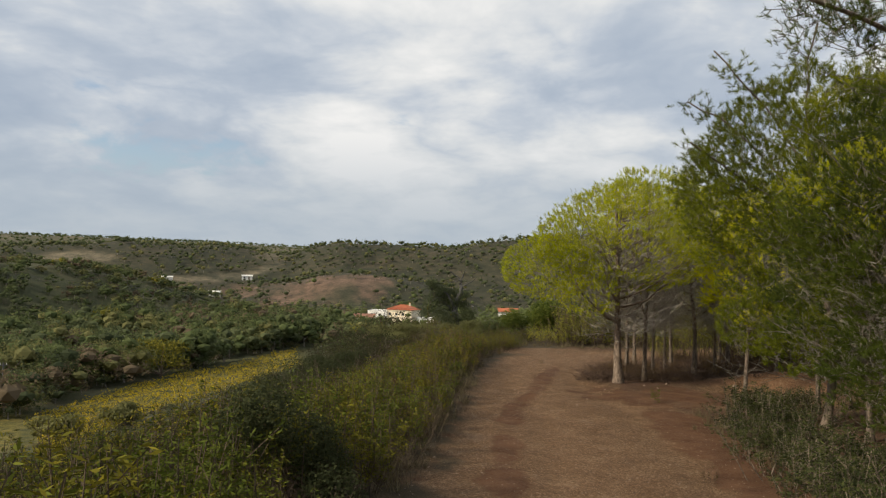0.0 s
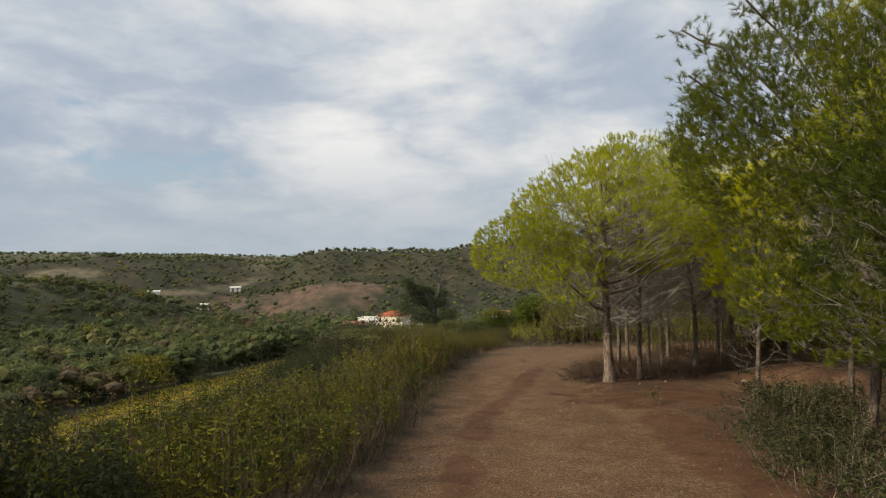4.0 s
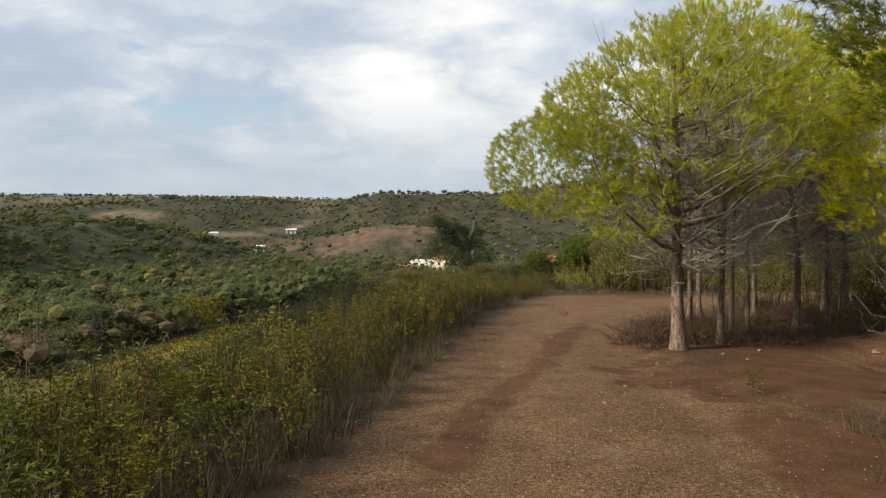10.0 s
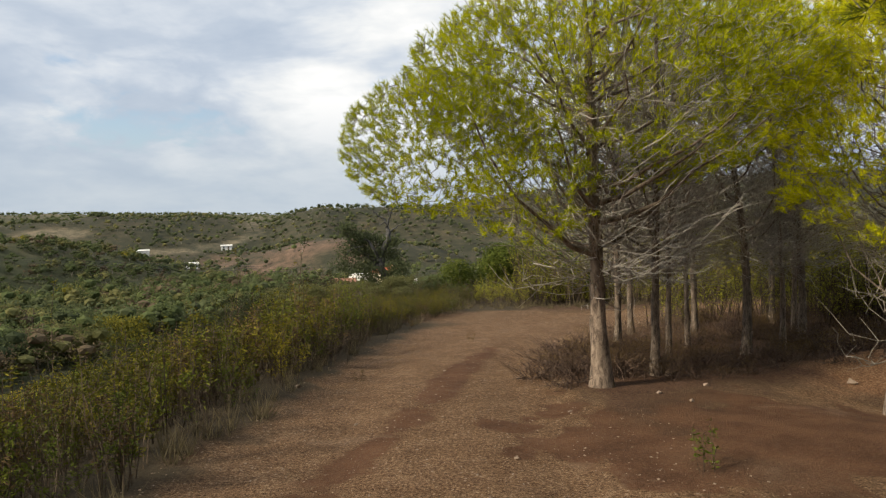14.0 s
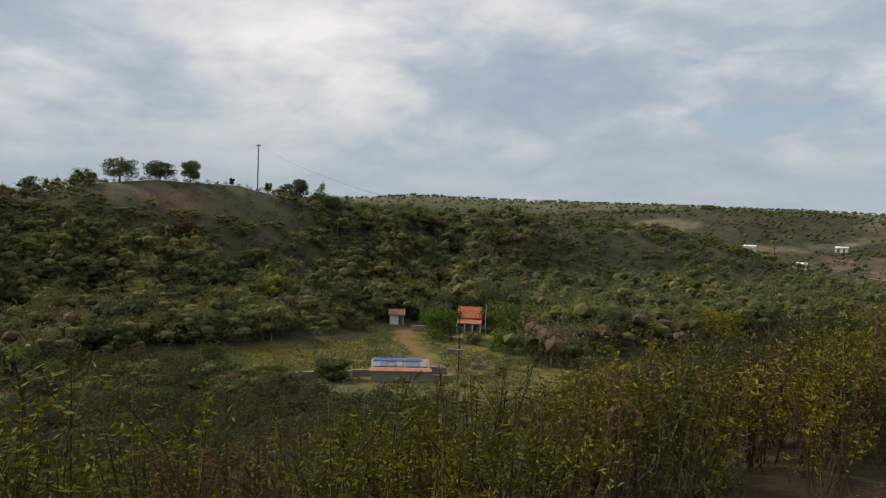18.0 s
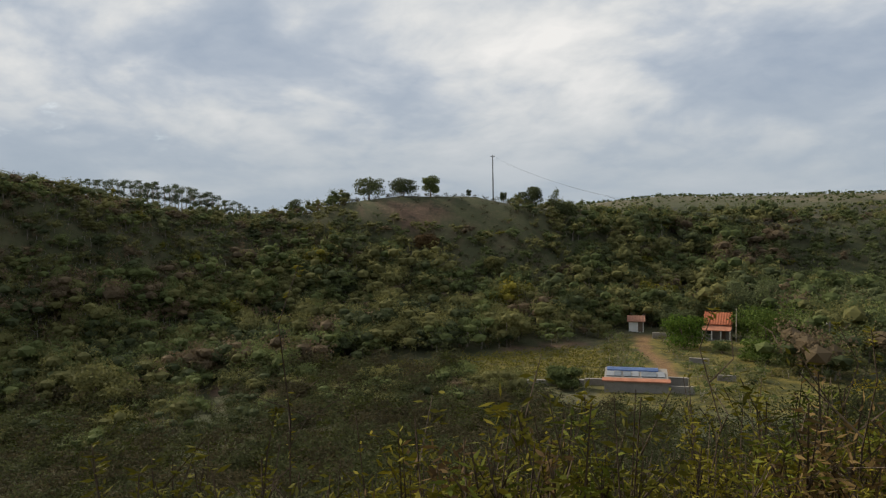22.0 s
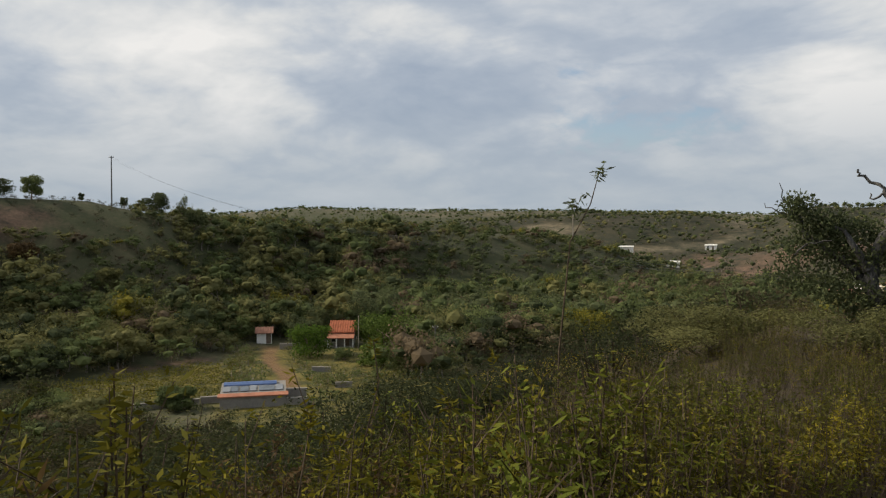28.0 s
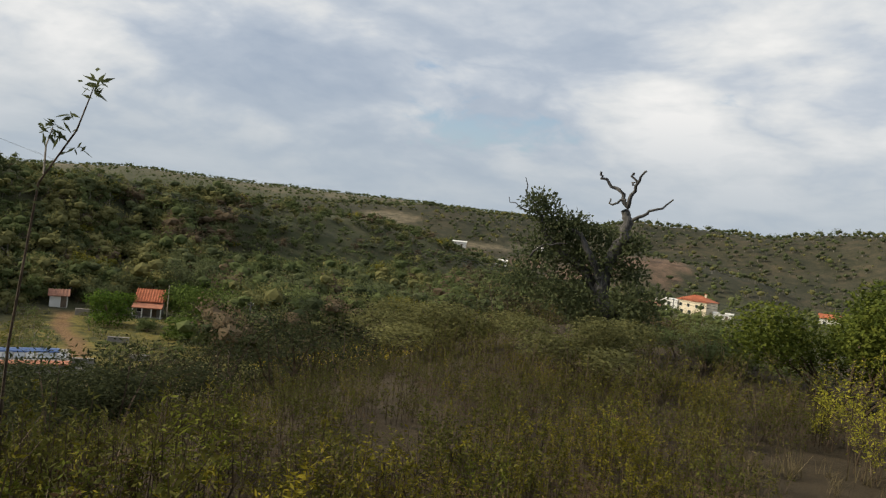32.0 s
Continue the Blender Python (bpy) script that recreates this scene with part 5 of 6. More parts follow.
stuff("meadow_weeds", many(spots, low_bush, rg, (0.4, 0.7)), ("wood_olive", "twig"), "rough olive weeds on the valley floor", "weeds", ("stem_mass",))
# woods round the village
spots = wood_spots(420, -14, 22, 190, 330, (3, 6.5), rg, lambda az, r: not (4 < az < 17 and 255 < r < 310), behind=False)
stuff("village_trees", many(spots, trees, rg), ("wood_green", "twig"), "green trees around the white village", "woods", ("trunk_mass",))


# ---- things on the far slopes ----
def part(name, bm, mat, parent, label=""):
    me = bpy.data.meshes.new(name)
    bmesh.ops.recalc_face_normals(bm, faces=bm.faces)
    bm.to_mesh(me)
    bm.free()
    me.materials.append(mat)
    ob = new(name, me)
    ob.parent = parent
    if label:
        tagged(ob, label)
    return ob


def box(x0, y0, z0, x1, y1, z1, bevel=0.0):
    bm = bmesh.new()
    bmesh.ops.create_cube(bm, size=1.0, matrix=Matrix.Translation(((x0 + x1) / 2, (y0 + y1) / 2, (z0 + z1) / 2)) @ Matrix.Diagonal((x1 - x0, y1 - y0, z1 - z0, 1)))
    if bevel:
        bmesh.ops.bevel(bm, geom=bm.edges, offset=bevel, segments=1, affect="EDGES")
    return bm


def prism(profile, y0, y1, along="y"):
    """A closed profile of (x, z) drawn out along y, or of (y, z) along x."""
    bm = bmesh.new()
    ends = []
    for t in (y0, y1):
        ends.append([bm.verts.new((p, t, q) if along == "y" else (t, p, q)) for p, q in profile])
    n = len(profile)
    bm.faces.new(ends[0])
    bm.faces.new(ends[1][::-1])
    for i in range(n):
        bm.faces.new((ends[0][i], ends[0][(i + 1) % n], ends[1][(i + 1) % n], ends[1][i]))
    return bm


def tile_roof(parent, w, d, h, rise, mat, over=0.35, hip=False, name="roof"):
    """A tiled roof, ridge along x: a solid body with rounded courses of tiles over it."""
    bm = bmesh.new()
    W, D = w / 2 + over, d / 2 + over
    r = max(W - D, 0.3) if hip else W
    eave = [bm.verts.new((sx * W, sy * D, h + dz)) for dz in (0, 0.12) for sx, sy in ((-1, -1), (1, -1), (1, 1), (-1, 1))]
    ridge = [bm.verts.new((-r, 0, h + 0.12 + rise)), bm.verts.new((r, 0, h + 0.12 + rise))]
    b, t = eave[:4], eave[4:]
    bm.faces.new(b[::-1])
    for i in range(4):
        bm.faces.new((b[i], b[(i + 1) % 4], t[(i + 1) % 4], t[i]))
    bm.faces.new((t[0], t[1], ridge[1], ridge[0]))
    bm.faces.new((t[2], t[3], ridge[0], ridge[1]))
    bm.faces.new((t[1], t[2], ridge[1]))
    bm.faces.new((t[3], t[0], ridge[0]))
    roof = part(name, bm, M[mat], parent)
    n = int(w / 0.42)
    tiles = bmesh.new()
    for i in range(n + 1):
        x = -W + 0.12 + i * (2 * W - 0.24) / n
        cut = max(0.0, (abs(x) - r) / max(W - r, 0.01)) if hip else 0.0
        for sy in (-1, 1):
            a = Vector((x, sy * D * 1.01, h + 0.15))
            c = Vector((x, sy * D * cut, h + 0.16 + rise * (1 - cut)))
            if (c - a).length < 0.4:
                continue
            vs = []
            for p in (a, c):
                vs.append([tiles.verts.new(p + Vector((ox, 0, oz))) for ox, oz in ((-0.11, -0.03), (-0.06, 0.06), (0.06, 0.06), (0.11, -0.03))])
            for k in range(3):
                tiles.faces.new((vs[0][k], vs[0][k + 1], vs[1][k + 1], vs[1][k]))
    tagged(part("tile_ribbing", tiles, M[mat], roof), kind="stuff")
    return roof


def window(parent, x, y, z, w, h, side=-1):
    """A window in a wall that faces -y (side -1) or +x (side 1)."""
    if side < 0:
        win = part("window", box(x - w / 2, y - 0.03, z, x + w / 2, y + 0.05, z + h), M["glass_dark"], parent)
        part("frame", box(x - w / 2 - 0.08, y - 0.06, z - 0.08, x + w / 2 + 0.08, y - 0.02, z), M["white_wall"], win)
    else:
        win = part("window", box(x - 0.05, y - w / 2, z, x + 0.03, y + w / 2, z + h), M["glass_dark"], parent)
        part("frame", box(x + 0.02, y - w / 2 - 0.08, z - 0.08, x + 0.06, y + w / 2 + 0.08, z), M["white_wall"], win)
    return win


def house(x, y, turn, w, d, h, rise, wall, roof, windows, label, hip=False, chimney=False, flat=False, door=True, ground=None):
    root = new("house")
    z = place(x, y) if ground is None else ground
    root.matrix_basis = pose(x, y, z, 0, 0, turn)
    part("wall", box(-w / 2, -d / 2, -1.5, w / 2, d / 2, h, 0.02), M[wall], root)
    if flat:
        part("parapet", box(-w / 2 - 0.1, -d / 2 - 0.1, h, w / 2 + 0.1, d / 2 + 0.1, h + 0.25, 0.02), M[wall], root)
    else:
        if not hip:
            part("gable", prism([(-d / 2, h), (d / 2, h), (0, h + rise)], -w / 2 + 0.02, w / 2 - 0.02, "x"), M[wall], root)
        tile_roof(root, w, d, h, rise, roof, hip=hip)
    for wx, wz, ww, wh in windows:
        window(root, wx, -d / 2, wz, ww, wh)
    if door:
        part("door", box(w * 0.12, -d / 2 - 0.04, 0, w * 0.12 + 0.95, -d / 2 + 0.05, 2.05), M["wood"], root)
    if chimney:
        c = part("chimney", box(w * 0.2, 0.3, h, w * 0.2 + 0.6, 0.9, h + rise + 0.8), M[wall], root)
        part("cap", box(w * 0.2 - 0.1, 0.2, h + rise + 0.8, w * 0.2 + 0.7, 1.0, h + rise + 0.92), M[roof], c)
    return tagged(root, label, "house")


# farmhouse with its porch
fx, fy = -111.5, 119.0
# white walls take the grey blockwork colour to stand for the porch's shade
farm = house(fx, fy, 43, 4.3, 4.6, 2.7, 2.0, "grey_wall", "roof_tile", [(-1.5, 0.9, 0.8, 0.9)], "white farmhouse with an orange clay-tile roof and porch", door=True, ground=place(-111.5, 119.0))
part("porch_roof", prism([(-2.4, 2.45), (-2.4, 2.6), (-4.4, 1.95), (-4.4, 1.8)], -2.6, 2.6, "x"), M["tile_dull"], farm)
part("porch_floor", box(-2.6, -4.5, -1.0, 2.6, -2.35, 0.1), M["grey_wall"], farm)
for px in (-2.4, -0.8, 0.8, 2.4):
    part("porch_post", box(px - 0.1, -4.35, 0.1, px + 0.1, -4.15, 1.95), M["white_wall"], farm)
house(*at(53.7, 154), 55, 2.9, 2.8, 2.0, 1.0, "white_wall", "roof_old", [], "small white hut with a faded tile roof beside the lane")

# water tank with a tiled eave, pale boards and a blue cover
tx, ty = at(53.3, 98.5)
tank = new("water_tank")
tank.matrix_basis = pose(tx, ty, place(tx, ty), 0, 0, 55) @ Matrix.Diagonal((1.28, 1.1, 1.0, 1))
part("wall", box(-3.1, -2.2, -1.5, 3.1, 2.2, 1.55, 0.03), M["grey_wall"], tank)
part("eave", prism([(-2.4, 1.5), (-2.4, 1.64), (-1.6, 1.86), (-1.6, 1.5)], -3.3, 3.3, "x"), M["tile_dull"], tank, "orange clay-tile eave")
part("deck", prism([(-1.6, 1.56), (-1.6, 1.85), (2.2, 2.35), (2.2, 1.56)], -3.1, 3.1, "x"), M["grey_wall"], tank)
for i in range(7):
    x0 = -2.9 + i * 0.84 + 0.06 * math.sin(i * 5.1)
    tone = "board" if i % 3 else "metal"
    part("board", prism([(-1.25, 1.97), (-1.25, 2.03), (0.5 + 0.25 * math.sin(i * 2.3), 2.26), (0.5 + 0.25 * math.sin(i * 2.3), 2.17)], x0, x0 + 0.72 + 0.1 * math.sin(i * 3.7), "x"), M[tone], tank, "pale weathered board")
part("cover", prism([(0.8, 2.19), (0.85, 2.35), (1.3, 2.55), (1.9, 2.5), (2.25, 2.3), (2.2, 2.0)], -2.9, 2.2, "x"), M["blue"], tank, "blue tarpaulin cover")
part("side_wall", box(3.1, -2.0, -1.5, 5.6, -1.7, 1.1, 0.03), M["grey_wall"], tank)
tagged(tank, "grey water tank with orange eave and blue cover", "tank")
for az, r, w, h, turn in [(56.2, 101, 3.2, 0.8, 60), (58.2, 100.5, 3.6, 0.7, 62), (60.4, 100, 4.0, 0.75, 65), (62.6, 99.5, 3.4, 0.6, 66), (47.0, 108, 2.4, 0.8, 48), (51.6, 146, 4.5, 1.1, 48), (49.0, 122, 3.0, 0.7, 40), (50.3, 101, 2.6, 1.3, 48)]:
    x, y = at(az, r)
    ob = new("low_wall")
    ob.matrix_basis = pose(x, y, place(x, y), 0, 0, turn)
    part("blockwork", box(-w / 2, -0.2, -0.6, w / 2, 0.2, h, 0.05), M["grey_wall"], ob)
    part("capping", box(-w / 2 - 0.04, -0.24, h, w / 2 + 0.04, 0.24, h + 0.08, 0.02), M["grey_wall"], ob)
    tagged(ob, "short stretch of low grey garden wall", "wall", "walls of the smallholding")


def pole(x, y, height, arm, label):
    root = new("utility_pole")
    root.matrix_basis = pose(x, y, place(x, y), 0, 0, 30)
    k = 1.0 if arm else 0.5
    v, f = tube([(0, 0, -0.5), (0, 0, height * 0.5), (0, 0, height)], [0.2 * k, 0.17 * k, 0.13 * k], 8)
    mesh_object("post", v, f, M["pole_wood" if arm else "wood_pale"], root, smooth=True)
    if arm:
        part("crossarm", box(-arm, -0.07, height - 0.5, arm, 0.07, height - 0.36), M["pole_wood"], root)
        for s in (-0.85, 0.85):
            v, f = tube([(s * arm, 0, height - 0.36), (s * arm, 0, height - 0.1)], [0.06, 0.04], 6)
            mesh_object("insulator", v, f, M["white_wall"], root)
    return tagged(root, label, "pole")


pole(-187.0, 106.4, 13.0, 0.7, "tall dark wooden power pole on the hilltop")
pole(*at(46.6, 146.0), 6.3, 0.0, "pale wooden pole in front of the farmhouse")
for az, r in [(10.8, 262), (3.5, 300), (40.5, 128)]:
    pole(*at(az, r), 6.5, 0.5, "wooden utility pole standing in the valley")

hill_top = place(-187.0, 106.4) + 12.6
right_x, right_y = 75.0, 56.5
pole(right_x, right_y, 10.0, 0.7, "tall dark wooden power pole beyond the grove")
right_top = place(right_x, right_y) + 9.6
line = new("power_line")
for k in range(3):
    s = np.linspace(0, 1, 41)
    off = (k - 1) * 0.6
    sag = 4 * (9.8 + 0.25 * k) * s * (1 - s)
    pts = np.stack([-187.0 + (right_x + 187.0) * s, 106.4 + off + (right_y - 106.4) * s, hill_top + (right_top - hill_top) * s - sag], 1)
    mesh_object("wire", *tube(pts, np.full(41, 0.009), 4), M["glass_dark"], line)
tagged(line, "three thin dark wires sagging across the valley", "power line")

# the white village
vx, vy = at(9.2, 290)
house(vx, vy, -18, 11.5, 8.5, 5.6, 1.9, "cream_wall", "roof_tile", [(-4.2, 3.3, 1.0, 1.1), (-1.2, 3.3, 1.0, 1.1), (2.0, 3.3, 1.0, 1.1), (4.4, 3.3, 1.0, 1.1), (-3.6, 0.8, 1.2, 1.3), (-0.6, 0.8, 1.2, 1.3)], "two-storey cream villa with a red hipped tile roof", hip=True, chimney=True, ground=-23.6)
house(*at(11.1, 293), -10, 8.5, 7.0, 5.0, 1.0, "white_wall", "roof_tile", [(-2.4, 3.0, 1.0, 1.0), (1.0, 3.0, 1.0, 1.0)], "white flat-roofed block beside the villa", flat=True, ground=-23.8)
house(*at(12.9, 284), 8, 13.0, 8.0, 2.9, 1.3, "white_wall", "roof_old", [(-4.6, 1.0, 1.0, 1.1), (-1.6, 1.0, 1.0, 1.1), (4.4, 1.0, 1.0, 1.1)], "long low white house with a reddish tile roof", ground=-23.8)
house(*at(7.4, 287), 5, 7.0, 5.0, 2.6, 0.8, "white_wall", "roof_old", [(-1.8, 0.9, 0.8, 0.9)], "white flat-roofed outbuilding beside the villa", flat=True, ground=-23.8)
house(*at(0.6, 330), 0, 9.0, 7.0, 3.4, 1.5, "white_wall", "roof_tile", [(-2.4, 1.0, 1.0, 1.1), (2.4, 1.0, 1.0, 1.1)], "small white house with an orange roof among trees", ground=place(*at(0.6, 330)) - 1.4)
# white farm buildings far off
for x, y, turn, w, h, label in [(-175, 465, 18, 6.5, 2.4, "long white farm shed on the far hillside"), (-214, 431, 25, 8.5, 3.2, "white farmhouse by the far dirt road"), (-158, 374, 22, 6, 2.4, "small white house in the valley woods")]:
    house(x, y, turn, w, 4.5, h, 0.7, "white_wall", "white_wall", [(-w * 0.25, 1.0, 1.0, 1.0)], label)


# ---- single trees ----
def broad_tree(seed, w, h, leaf_count, mat, leaf=0.3, trunk=0.3, low=0.25, airy=1.0, bark="bark"):
    """A broad-leaved tree: trunk, limbs and an uneven crown in lobes."""
    rg = np.random.default_rng(seed)
    root = new("tree")
    k = 24
    a = rg.uniform(0, 2 * math.pi, k)
    rad = w / 2 * np.sqrt(rg.uniform(0.08, 0.6, k))
    lobes = np.stack([np.cos(a) * rad, np.sin(a) * rad, h * rg.uniform(low + 0.1, 0.86, k)], 1)
    fork = np.array([0.05 * w, 0.0, h * low])
    mesh_object("trunk", *tube([(0, 0, -0.4), (0.02 * w, 0, h * low * 0.5), fork], [trunk * 1.3, trunk, trunk * 0.85], 7), M[bark], root, smooth=True)
    for p in lobes[:6]:
        m = (fork + p) / 2 + rg.normal(size=3) * 0.04 * w
        mesh_object("limb", *tube([fork, m, p], [trunk * 0.55, trunk * 0.35, trunk * 0.1], 5), M[bark], root, smooth=True)
    i = rg.integers(0, k, leaf_count)
    d = unit(rg.normal(size=(leaf_count, 3)) + [0, 0, 0.2])
    pos = lobes[i] + d * rg.uniform(0.55, 1.0, (leaf_count, 1)) * [w * 0.21, w * 0.21, h * 0.17] * airy
    v = scales(pos, d, rg.uniform(0.5, 1.2, leaf_count) * leaf * 0.75, rg, 0.6)
    tagged(mesh_object("crown", *v, M[mat], root), kind="stuff")
    return root


seed = 100
for az, r, w, h, mat, low, label in [(74.4, 199, 9.2, 6.0, "oak_leaf", 0.2, "dark umbrella-shaped oak on the bare hilltop"), (71.7, 200, 8.6, 4.9, "oak_leaf", 0.14, "low spreading oak on the bare hilltop"),
                                     (69.6, 201, 5.6, 5.8, "wood_green", 0.2, "upright dark oak on the bare hilltop"), (76.2, 196, 2.6, 2.8, "oak_leaf", 0.2, "small dark tree on the hilltop"),
                                     (63.9, 206, 2.0, 3.0, "oak_leaf", 0.2, "small dark tree on the hilltop"), (61.8, 203, 6.5, 5.8, "oak_leaf", 0.2, "dense dark tree on the shoulder of the hill"),
                                     (60.0, 203, 3.2, 7.0, "oak_leaf", 0.15, "tall dark cypress-like tree on the hill"), (59.2, 200, 6.0, 5.5, "oak_leaf", 0.2, "dense dark tree on the shoulder of the hill"),
                                     (66.6, 203, 1.4, 2.0, "oak_leaf", 0.15, "small conifer on the hilltop"), (80.0, 188, 4.0, 4.4, "oak_leaf", 0.3, "dark oak on the skyline of the hill"),
                                     (50.2, 137, 8.0, 6.6, "bright_green", 0.05, "rounded bright green tree by the farm lane"), (43.9, 140, 14.5, 9.0, "fresh_green", 0.05, "large fresh green tree beside the farmhouse"),
                                     (45.6, 166, 12.5, 11.5, "oak_leaf", 0.1, "tall dark green tree behind the farmhouse"), (49.9, 160, 8.5, 7.0, "oak_leaf", 0.08, "dark green tree beside the farmhouse"),
                                     (50.7, 150, 6.5, 5.2, "oak_leaf", 0.08, "dark green tree between hut and farmhouse"), (45.2, 149, 9.5, 6.2, "fresh_green", 0.06, "broad green tree beside the farmhouse"), (46.3, 162, 11.0, 9.5, "oak_leaf", 0.1, "tall dark green tree behind the farmhouse"),
                                     (41.0, 140, 7.5, 5.0, "wood_olive", 0.15, "olive-green tree near the farmhouse"), (69.8, 172, 5.5, 5.0, "shrub_brown", 0.3, "withered rust-brown tree on the hillside"),
                                     (29.4, 148, 13.0, 8.2, "vine_olive", 0.05, "rounded yellow-green tree at the edge of the vineyard"), (93.0, 96, 8.0, 7.0, "wood_olive", 0.2, "pale olive tree on the near slope"),
                                     (38.5, 88, 6.0, 3.4, "wood_olive", 0.12, "olive-green tree below the vineyard"), (33.5, 98, 6.0, 3.0, "wood_olive", 0.12, "green tree below the vineyard"),
                                     (64.5, 168, 5.0, 4.8, "wood_olive", 0.2, "pale green tree on the hillside"), (56.0, 170, 6.5, 5.0, "wood_green", 0.2, "green tree at the foot of the hill"),
                                     (42.6, 121, 8.0, 5.0, "wood_green", 0.05, "dark green bush below the farmhouse"), (45.0, 126, 6.0, 3.8, "fresh_green", 0.05, "green bush in front of the farmhouse"), (52.0, 160, 6.0, 5.0, "oak_leaf", 0.08, "dark green tree behind the hut"), (55.4, 156, 6.0, 5.0, "wood_green", 0.08, "green tree beside the hut"), (47.5, 132, 4.0, 2.6, "wood_green", 0.1, "low green bush by the garden wall"), (67.0, 100, 5.5, 3.4, "wood_green", 0.1, "green bush below the vineyard"), (73.0, 98, 6.0, 3.6, "wood_olive", 0.1, "olive bush below the vineyard"),
                                     (58.5, 98, 5.0, 3.0, "wood_green", 0.1, "green bush below the garden wall"), (81, 108, 7, 5, "wood_green", 0.15, "green tree on the dark slope"), (87, 112, 7, 5, "wood_brown", 0.15, "greyish bare tree on the dark slope")]:
    seed += 1
    t = broad_tree(seed, w, h, 1100 if w < 5 else 3000, mat, leaf=0.28 if w < 5 else 0.40, trunk=0.05 + 0.022 * w, low=low)
    x, y = at(az, r)
    plant(t, x, y, label=label)

# row of eucalyptus behind the near crest
rg = np.random.default_rng(21)


def eucalyptus(seed):
    rg = np.random.default_rng(seed)
    root = new("eucalyptus_tree")
    h = 9.0
    mesh_object("trunk", *tube([(0, 0, -1), (0.2, 0, h * 0.5), (0.1, 0.1, h * 0.95)], [0.16, 0.12, 0.04], 5), M["twig"], root)
    v = Bag()
    for i in range(9):
        c = np.array([rg.normal() * 1.1, rg.normal() * 1.1, h * rg.uniform(0.55, 0.98)])
        mesh_object("limb", *tube([(0.15, 0, h * 0.6), (c + (0.15, 0, h * 0.6)) / 2 + [0, 0, -0.2], c], [0.06, 0.04, 0.02], 4), M["twig"], root)
        n = 60
        d = unit(rg.normal(size=(n, 3)))
        v.add(*leaves(c + d * rg.uniform(0.2, 1.0, (n, 1)) * [0.95, 0.95, 0.5], unit(rg.normal(size=(n, 3)) + [0, 0, -0.4]), rg.uniform(0.25, 0.45, n), rg.uniform(0.06, 0.11, n), rg))
    tagged(mesh_object("crown", *v.out(), M["euc_leaf"], root), kind="stuff")
    return tagged(root, "slender eucalyptus with a high tufted crown on the skyline", "tree", "row of eucalyptus")


kinds = [eucalyptus(40 + i) for i in range(4)]
for i in range(46):
    az = 82.3 + i * 0.28 + rg.normal() * 0.1
    crest = np.interp(az, [p[0] for p in NEAR_RIDGE], [p[1] for p in NEAR_RIDGE])
    r = crest + rg.uniform(8, 20)
    x, y = at(az, r)
    ob = kinds[i] if i < 4 else copy_thing(kinds[i % 4], pose(0, 0, 0))
    top = np.interp(az, [82, 83.4, 86, 90, 94, 96], [0.9, 1.3, 2.4, 3.3, 3.45, 3.35]) + rg.normal() * 0.12
    s = max(0.45, (r * math.tan(radians(top)) - place(x, y)) / 9.0)
    ob.matrix_basis = pose(x, y, place(x, y), 0, 0, rg.uniform(0, 360)) @ Matrix.Diagonal((s, s, s, 1))

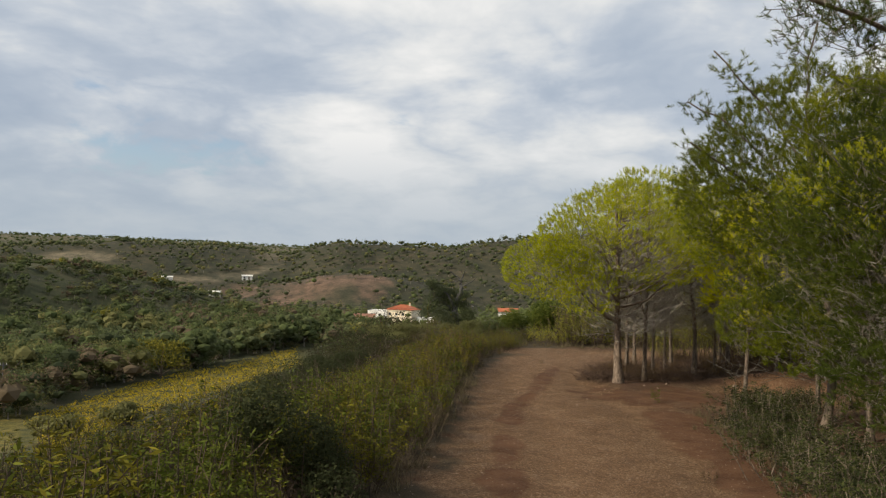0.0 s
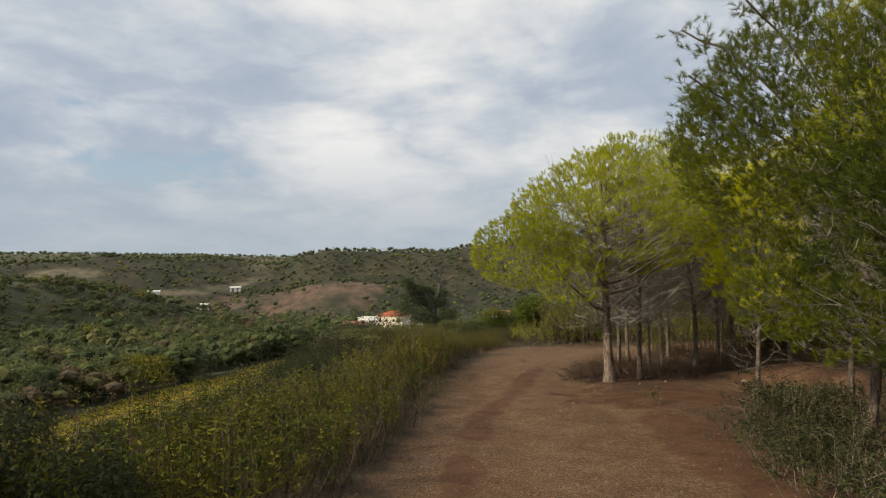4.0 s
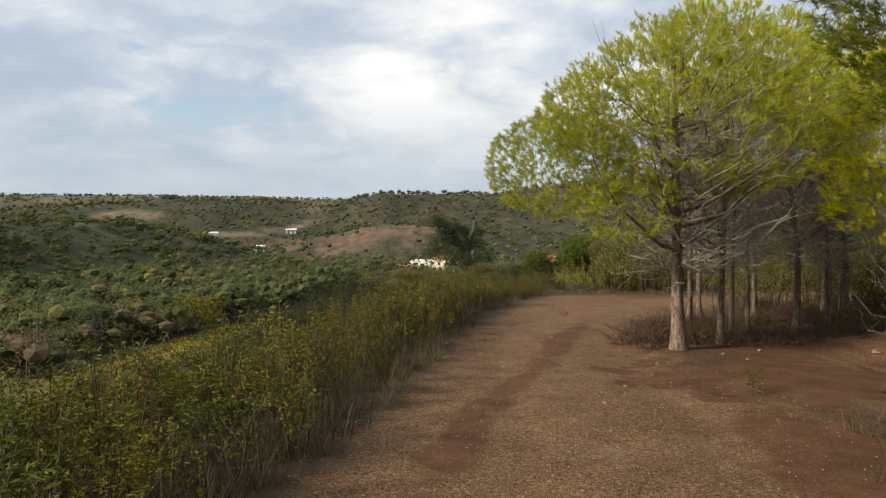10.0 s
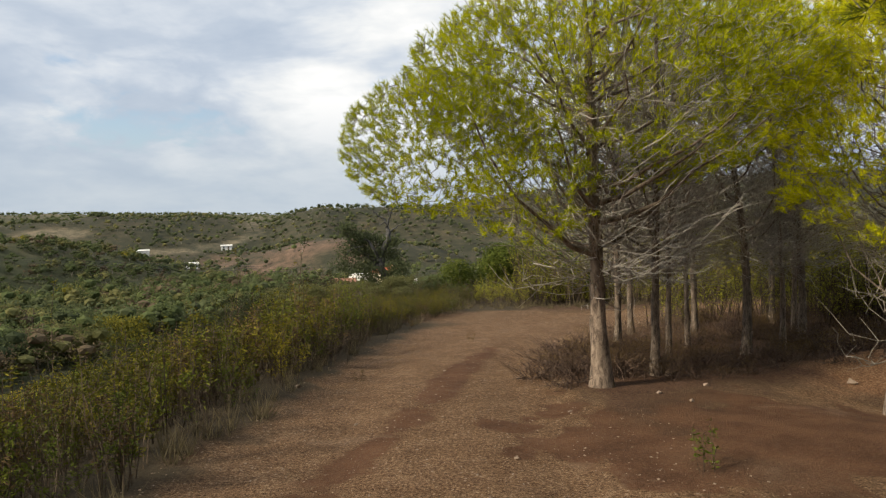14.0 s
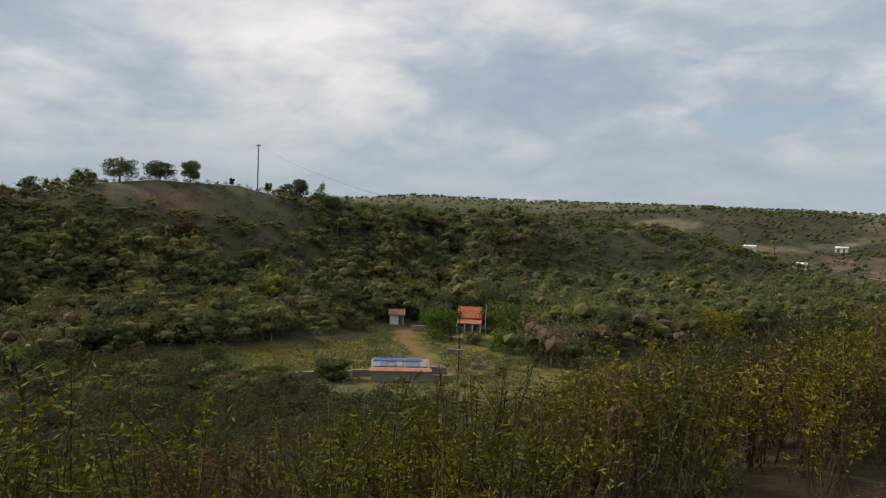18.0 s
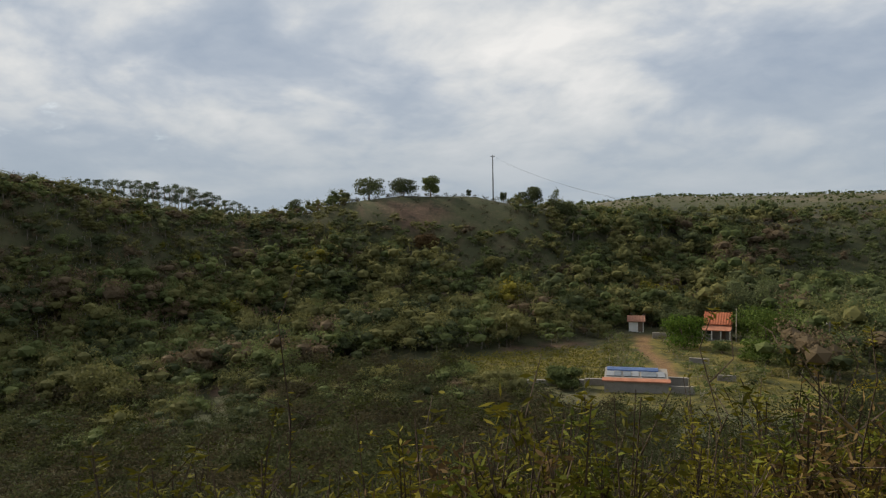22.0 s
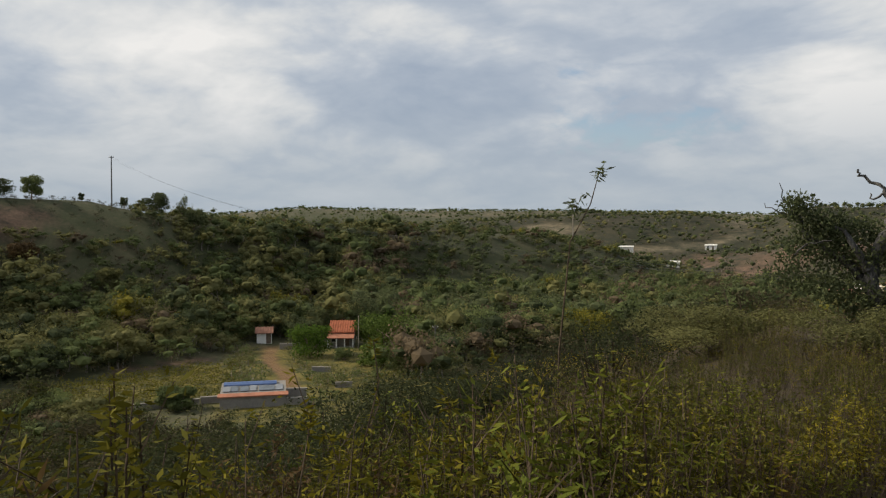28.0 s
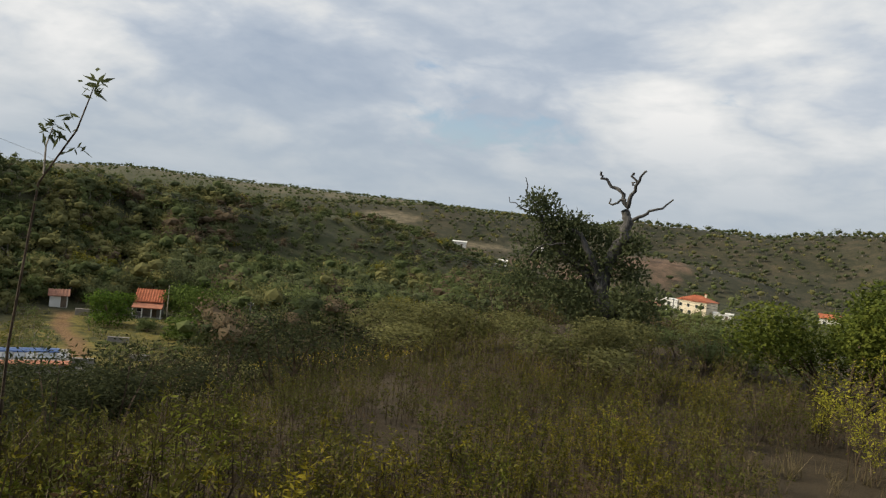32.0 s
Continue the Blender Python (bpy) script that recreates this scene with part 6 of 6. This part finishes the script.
# ---- the half-dead cork oak beyond the bend ----
def snag():
    rg = np.random.default_rng(33)
    root = new("cork_oak")
    root.matrix_basis = pose(-2.95, 39.9, place(-2.95, 39.9) + 0.25, 0, 0, 13)

    def bough(name, pts, r0, r1, mat="dead_wood"):
        pts = np.array([(x, y, z) for x, y, z in pts], float)
        s = np.linspace(0, len(pts) - 1, 3 * len(pts) - 2)
        pts = np.stack([np.interp(s, np.arange(len(pts)), pts[:, k]) for k in range(3)], 1)
        pts = pts + rg.normal(size=pts.shape) * (0.022 if name == "dead_limb" else 0.03)
        r0, r1 = (r0 * 0.72, r1 * 0.72) if name == "dead_limb" else (r0, r1)
        mesh_object(name, *tube(pts, np.linspace(r0, r1, len(pts)), 7), M[mat], root, smooth=True)

    bough("trunk", [(0.05, 0, -0.5), (-0.1, 0, 0.35), (-0.33, 0, 0.85), (-0.30, 0, 1.35), (-0.05, 0, 1.85), (0.02, 0, 2.1), (-0.05, 0, 2.35)], 0.17, 0.07)
    bough("dead_limb", [(-0.05, 0, 2.35), (-0.12, 0, 2.6), (-0.28, 0.05, 2.72), (-0.5, 0.05, 2.83), (-0.54, 0.05, 2.95)], 0.055, 0.028)
    bough("dead_limb", [(-0.03, 0, 2.35), (0.02, 0, 2.6), (0.10, -0.05, 2.85), (0.24, -0.05, 3.06)], 0.06, 0.022)
    bough("dead_limb", [(0.06, -0.02, 2.75), (0.0, 0.03, 2.9), (0.03, 0.03, 2.98)], 0.035, 0.02)
    bough("dead_limb", [(0.0, 0, 2.15), (0.25, 0, 2.25), (0.45, 0.05, 2.4), (0.66, 0.05, 2.54)], 0.05, 0.018)
    bough("dead_limb", [(-0.1, 0, 2.5), (-0.28, 0, 2.42), (-0.36, 0, 2.48)], 0.035, 0.015)
    bough("limb", [(-0.35, 0, 0.9), (-0.8, 0.1, 1.35), (-1.35, 0.1, 1.75), (-1.6, 0, 2.2)], 0.10, 0.03)
    bough("limb", [(-0.33, 0, 1.1), (-0.6, -0.2, 1.6), (-0.85, -0.1, 1.95)], 0.08, 0.03)
    bough("limb", [(-0.1, 0, 0.4), (0.15, 0.1, 0.7), (0.3, 0.2, 1.0)], 0.07, 0.02)
    bough("dead_limb", [(-1.55, -0.35, 1.4), (-1.3, -0.35, 1.62), (-0.95, -0.3, 1.7)], 0.03, 0.015)
    bough("dead_limb", [(-1.6, 0, 2.2), (-1.78, 0, 2.5), (-1.84, 0, 2.75)], 0.025, 0.008)
    bough("dead_limb", [(-1.6, 0, 2.15), (-1.9, 0, 2.22), (-2.1, 0, 2.35)], 0.022, 0.008)
    lv = Bag()
    for x, z, w, n in [(-1.5, 2.3, 0.36, 420), (-1.2, 2.0, 0.42, 420), (-0.85, 1.95, 0.38, 420), (-1.45, 1.5, 0.5, 520), (-0.75, 1.4, 0.5, 560), (-0.25, 1.35, 0.42, 480), (0.1, 1.75, 0.34, 360), (-0.35, 1.85, 0.34, 300),
                       (0.15, 0.75, 0.5, 520), (-0.65, 0.75, 0.5, 500), (-1.7, 0.95, 0.5, 420), (0.15, 1.25, 0.34, 300), (-1.1, 0.9, 0.5, 420), (0.42, 0.85, 0.42, 380), (0.3, 0.4, 0.45, 380), (-0.45, 0.4, 0.5, 380), (-0.95, 1.6, 0.4, 320)]:
        c = np.array([x, rg.normal() * 0.2, z])
        n = int(n * 1.7)
        d = unit(rg.normal(size=(n, 3)))
        lv.add(*leaves(c + d * rg.uniform(0.2, 1.05, (n, 1)) * [w, w, w * 0.75], unit(d + rg.normal(size=(n, 3)) * 0.8), rg.uniform(0.05, 0.10, n), rg.uniform(0.014, 0.026, n), rg))
    tagged(mesh_object("crown", *lv.out(), M["oak_leaf"], root), kind="stuff")
    return tagged(root, "half-dead cork oak with bare forked boughs above dark leaves", "tree")


snag()


def sapling():
    rg = np.random.default_rng(34)
    root = new("sapling")
    x, y = -3.42, 29.85
    root.matrix_basis = pose(x, y, place(x, y), 0, 0, 44)
    g = -place(x, y)
    stem = np.array([(0, 0, -0.1), (0.02, 0.02, 0.9), (0.10, 0.0, g - 0.5), (0.26, 0, g - 0.2), (0.33, 0, g + 0.06)])
    mesh_object("stem", *tube(stem, [0.009, 0.008, 0.006, 0.005, 0.003], 5), M["stem"], root)
    mesh_object("side_shoot", *tube([(0.12, 0, g - 0.45), (0.12, 0, g - 0.3), (0.14, 0.02, g - 0.2)], [0.006, 0.004, 0.003], 4), M["twig"], root)
    for c, n, s in [((0.33, 0, g + 0.05), 26, 0.05), ((0.14, 0.02, g - 0.2), 34, 0.055), ((0.27, 0, g - 0.28), 10, 0.04), ((0.22, 0, g - 0.12), 8, 0.03), ((0.08, 0, g - 0.5), 12, 0.06)]:
        base = np.array(c) + rg.normal(size=(n, 3)) * s * 0.6
        v = leaves(base, unit(rg.normal(size=(n, 3)) * [1, 1, 0.5] + [0, 0, -0.35]), rg.uniform(0.05, 0.1, n), rg.uniform(0.007, 0.012, n), rg)
        tagged(mesh_object("leaf_spray", *v, M["oak_leaf"], root), kind="stuff")
    return tagged(root, "tall thin sapling with drooping leaves at the tip", "sapling")


sapling()


# tall dry stalks with a leaf rosette, standing above the scrub
def tall_stalk(x, y, tip, seed):
    rg = np.random.default_rng(seed)
    root = new("tall_stalk")
    g = place(x, y)
    root.matrix_basis = pose(x, y, g, 0, 0, rg.uniform(0, 360))
    h = tip - g
    pts = np.array([(rg.normal() * 0.03 * s * 2, rg.normal() * 0.03 * s * 2, h * s) for s in (0, 0.3, 0.6, 0.85, 1.0)])
    mesh_object("stem", *tube(pts, [0.0055, 0.0045, 0.004, 0.003, 0.002], 5), M["stem"], root)
    for i in range(4):
        s = rg.uniform(0.3, 0.75)
        p = np.array([np.interp(s * h, pts[:, 2], pts[:, k]) for k in range(3)])
        mesh_object("side_shoot", *tube([p, p + [rg.normal() * 0.09, rg.normal() * 0.09, 0.12], p + [rg.normal() * 0.12, rg.normal() * 0.12, 0.26]], [0.004, 0.003, 0.002], 4), M["stem"], root)
    n = 22
    base = pts[4] - np.array([0, 0, 1]) * rg.uniform(0, 0.14, (n, 1)) ** 1.4
    lv = Bag()
    lv.add(*leaves(base, unit(rg.normal(size=(n, 3)) * [1, 1, 0.3] + [0, 0, 0.25]), rg.uniform(0.025, 0.045, n), rg.uniform(0.0035, 0.006, n), rg))
    n = 34
    s = rg.uniform(0.45, 0.95, n) * h
    base = np.stack([np.interp(s, pts[:, 2], pts[:, k]) for k in range(3)], 1)
    lv.add(*leaves(base, unit(rg.normal(size=(n, 3)) * [1, 1, 0.5] + [0, 0, -0.2]), rg.uniform(0.02, 0.045, n), rg.uniform(0.003, 0.006, n), rg))
    tagged(mesh_object("leaf_spray", *lv.out(), M["shrub_leaf"], root), kind="stuff")
    return tagged(root, "tall dry rockrose stalk with a leaf rosette on top", "stalk", "tall stalks in the scrub")


for i, (x, y, tip) in enumerate([(-2.7, 24.3, -0.19), (-2.91, 23.07, -0.64), (-2.6, 23.56, -0.72), (-2.06, 25.5, -0.43), (-2.57, 20.87, -0.85), (-3.45, 21.08, -0.39), (-2.01, 23.04, -0.63), (-2.45, 26.95, -0.87), (-2.1, 27.43, -0.93)]):
    tall_stalk(x, y, tip, 60 + i)
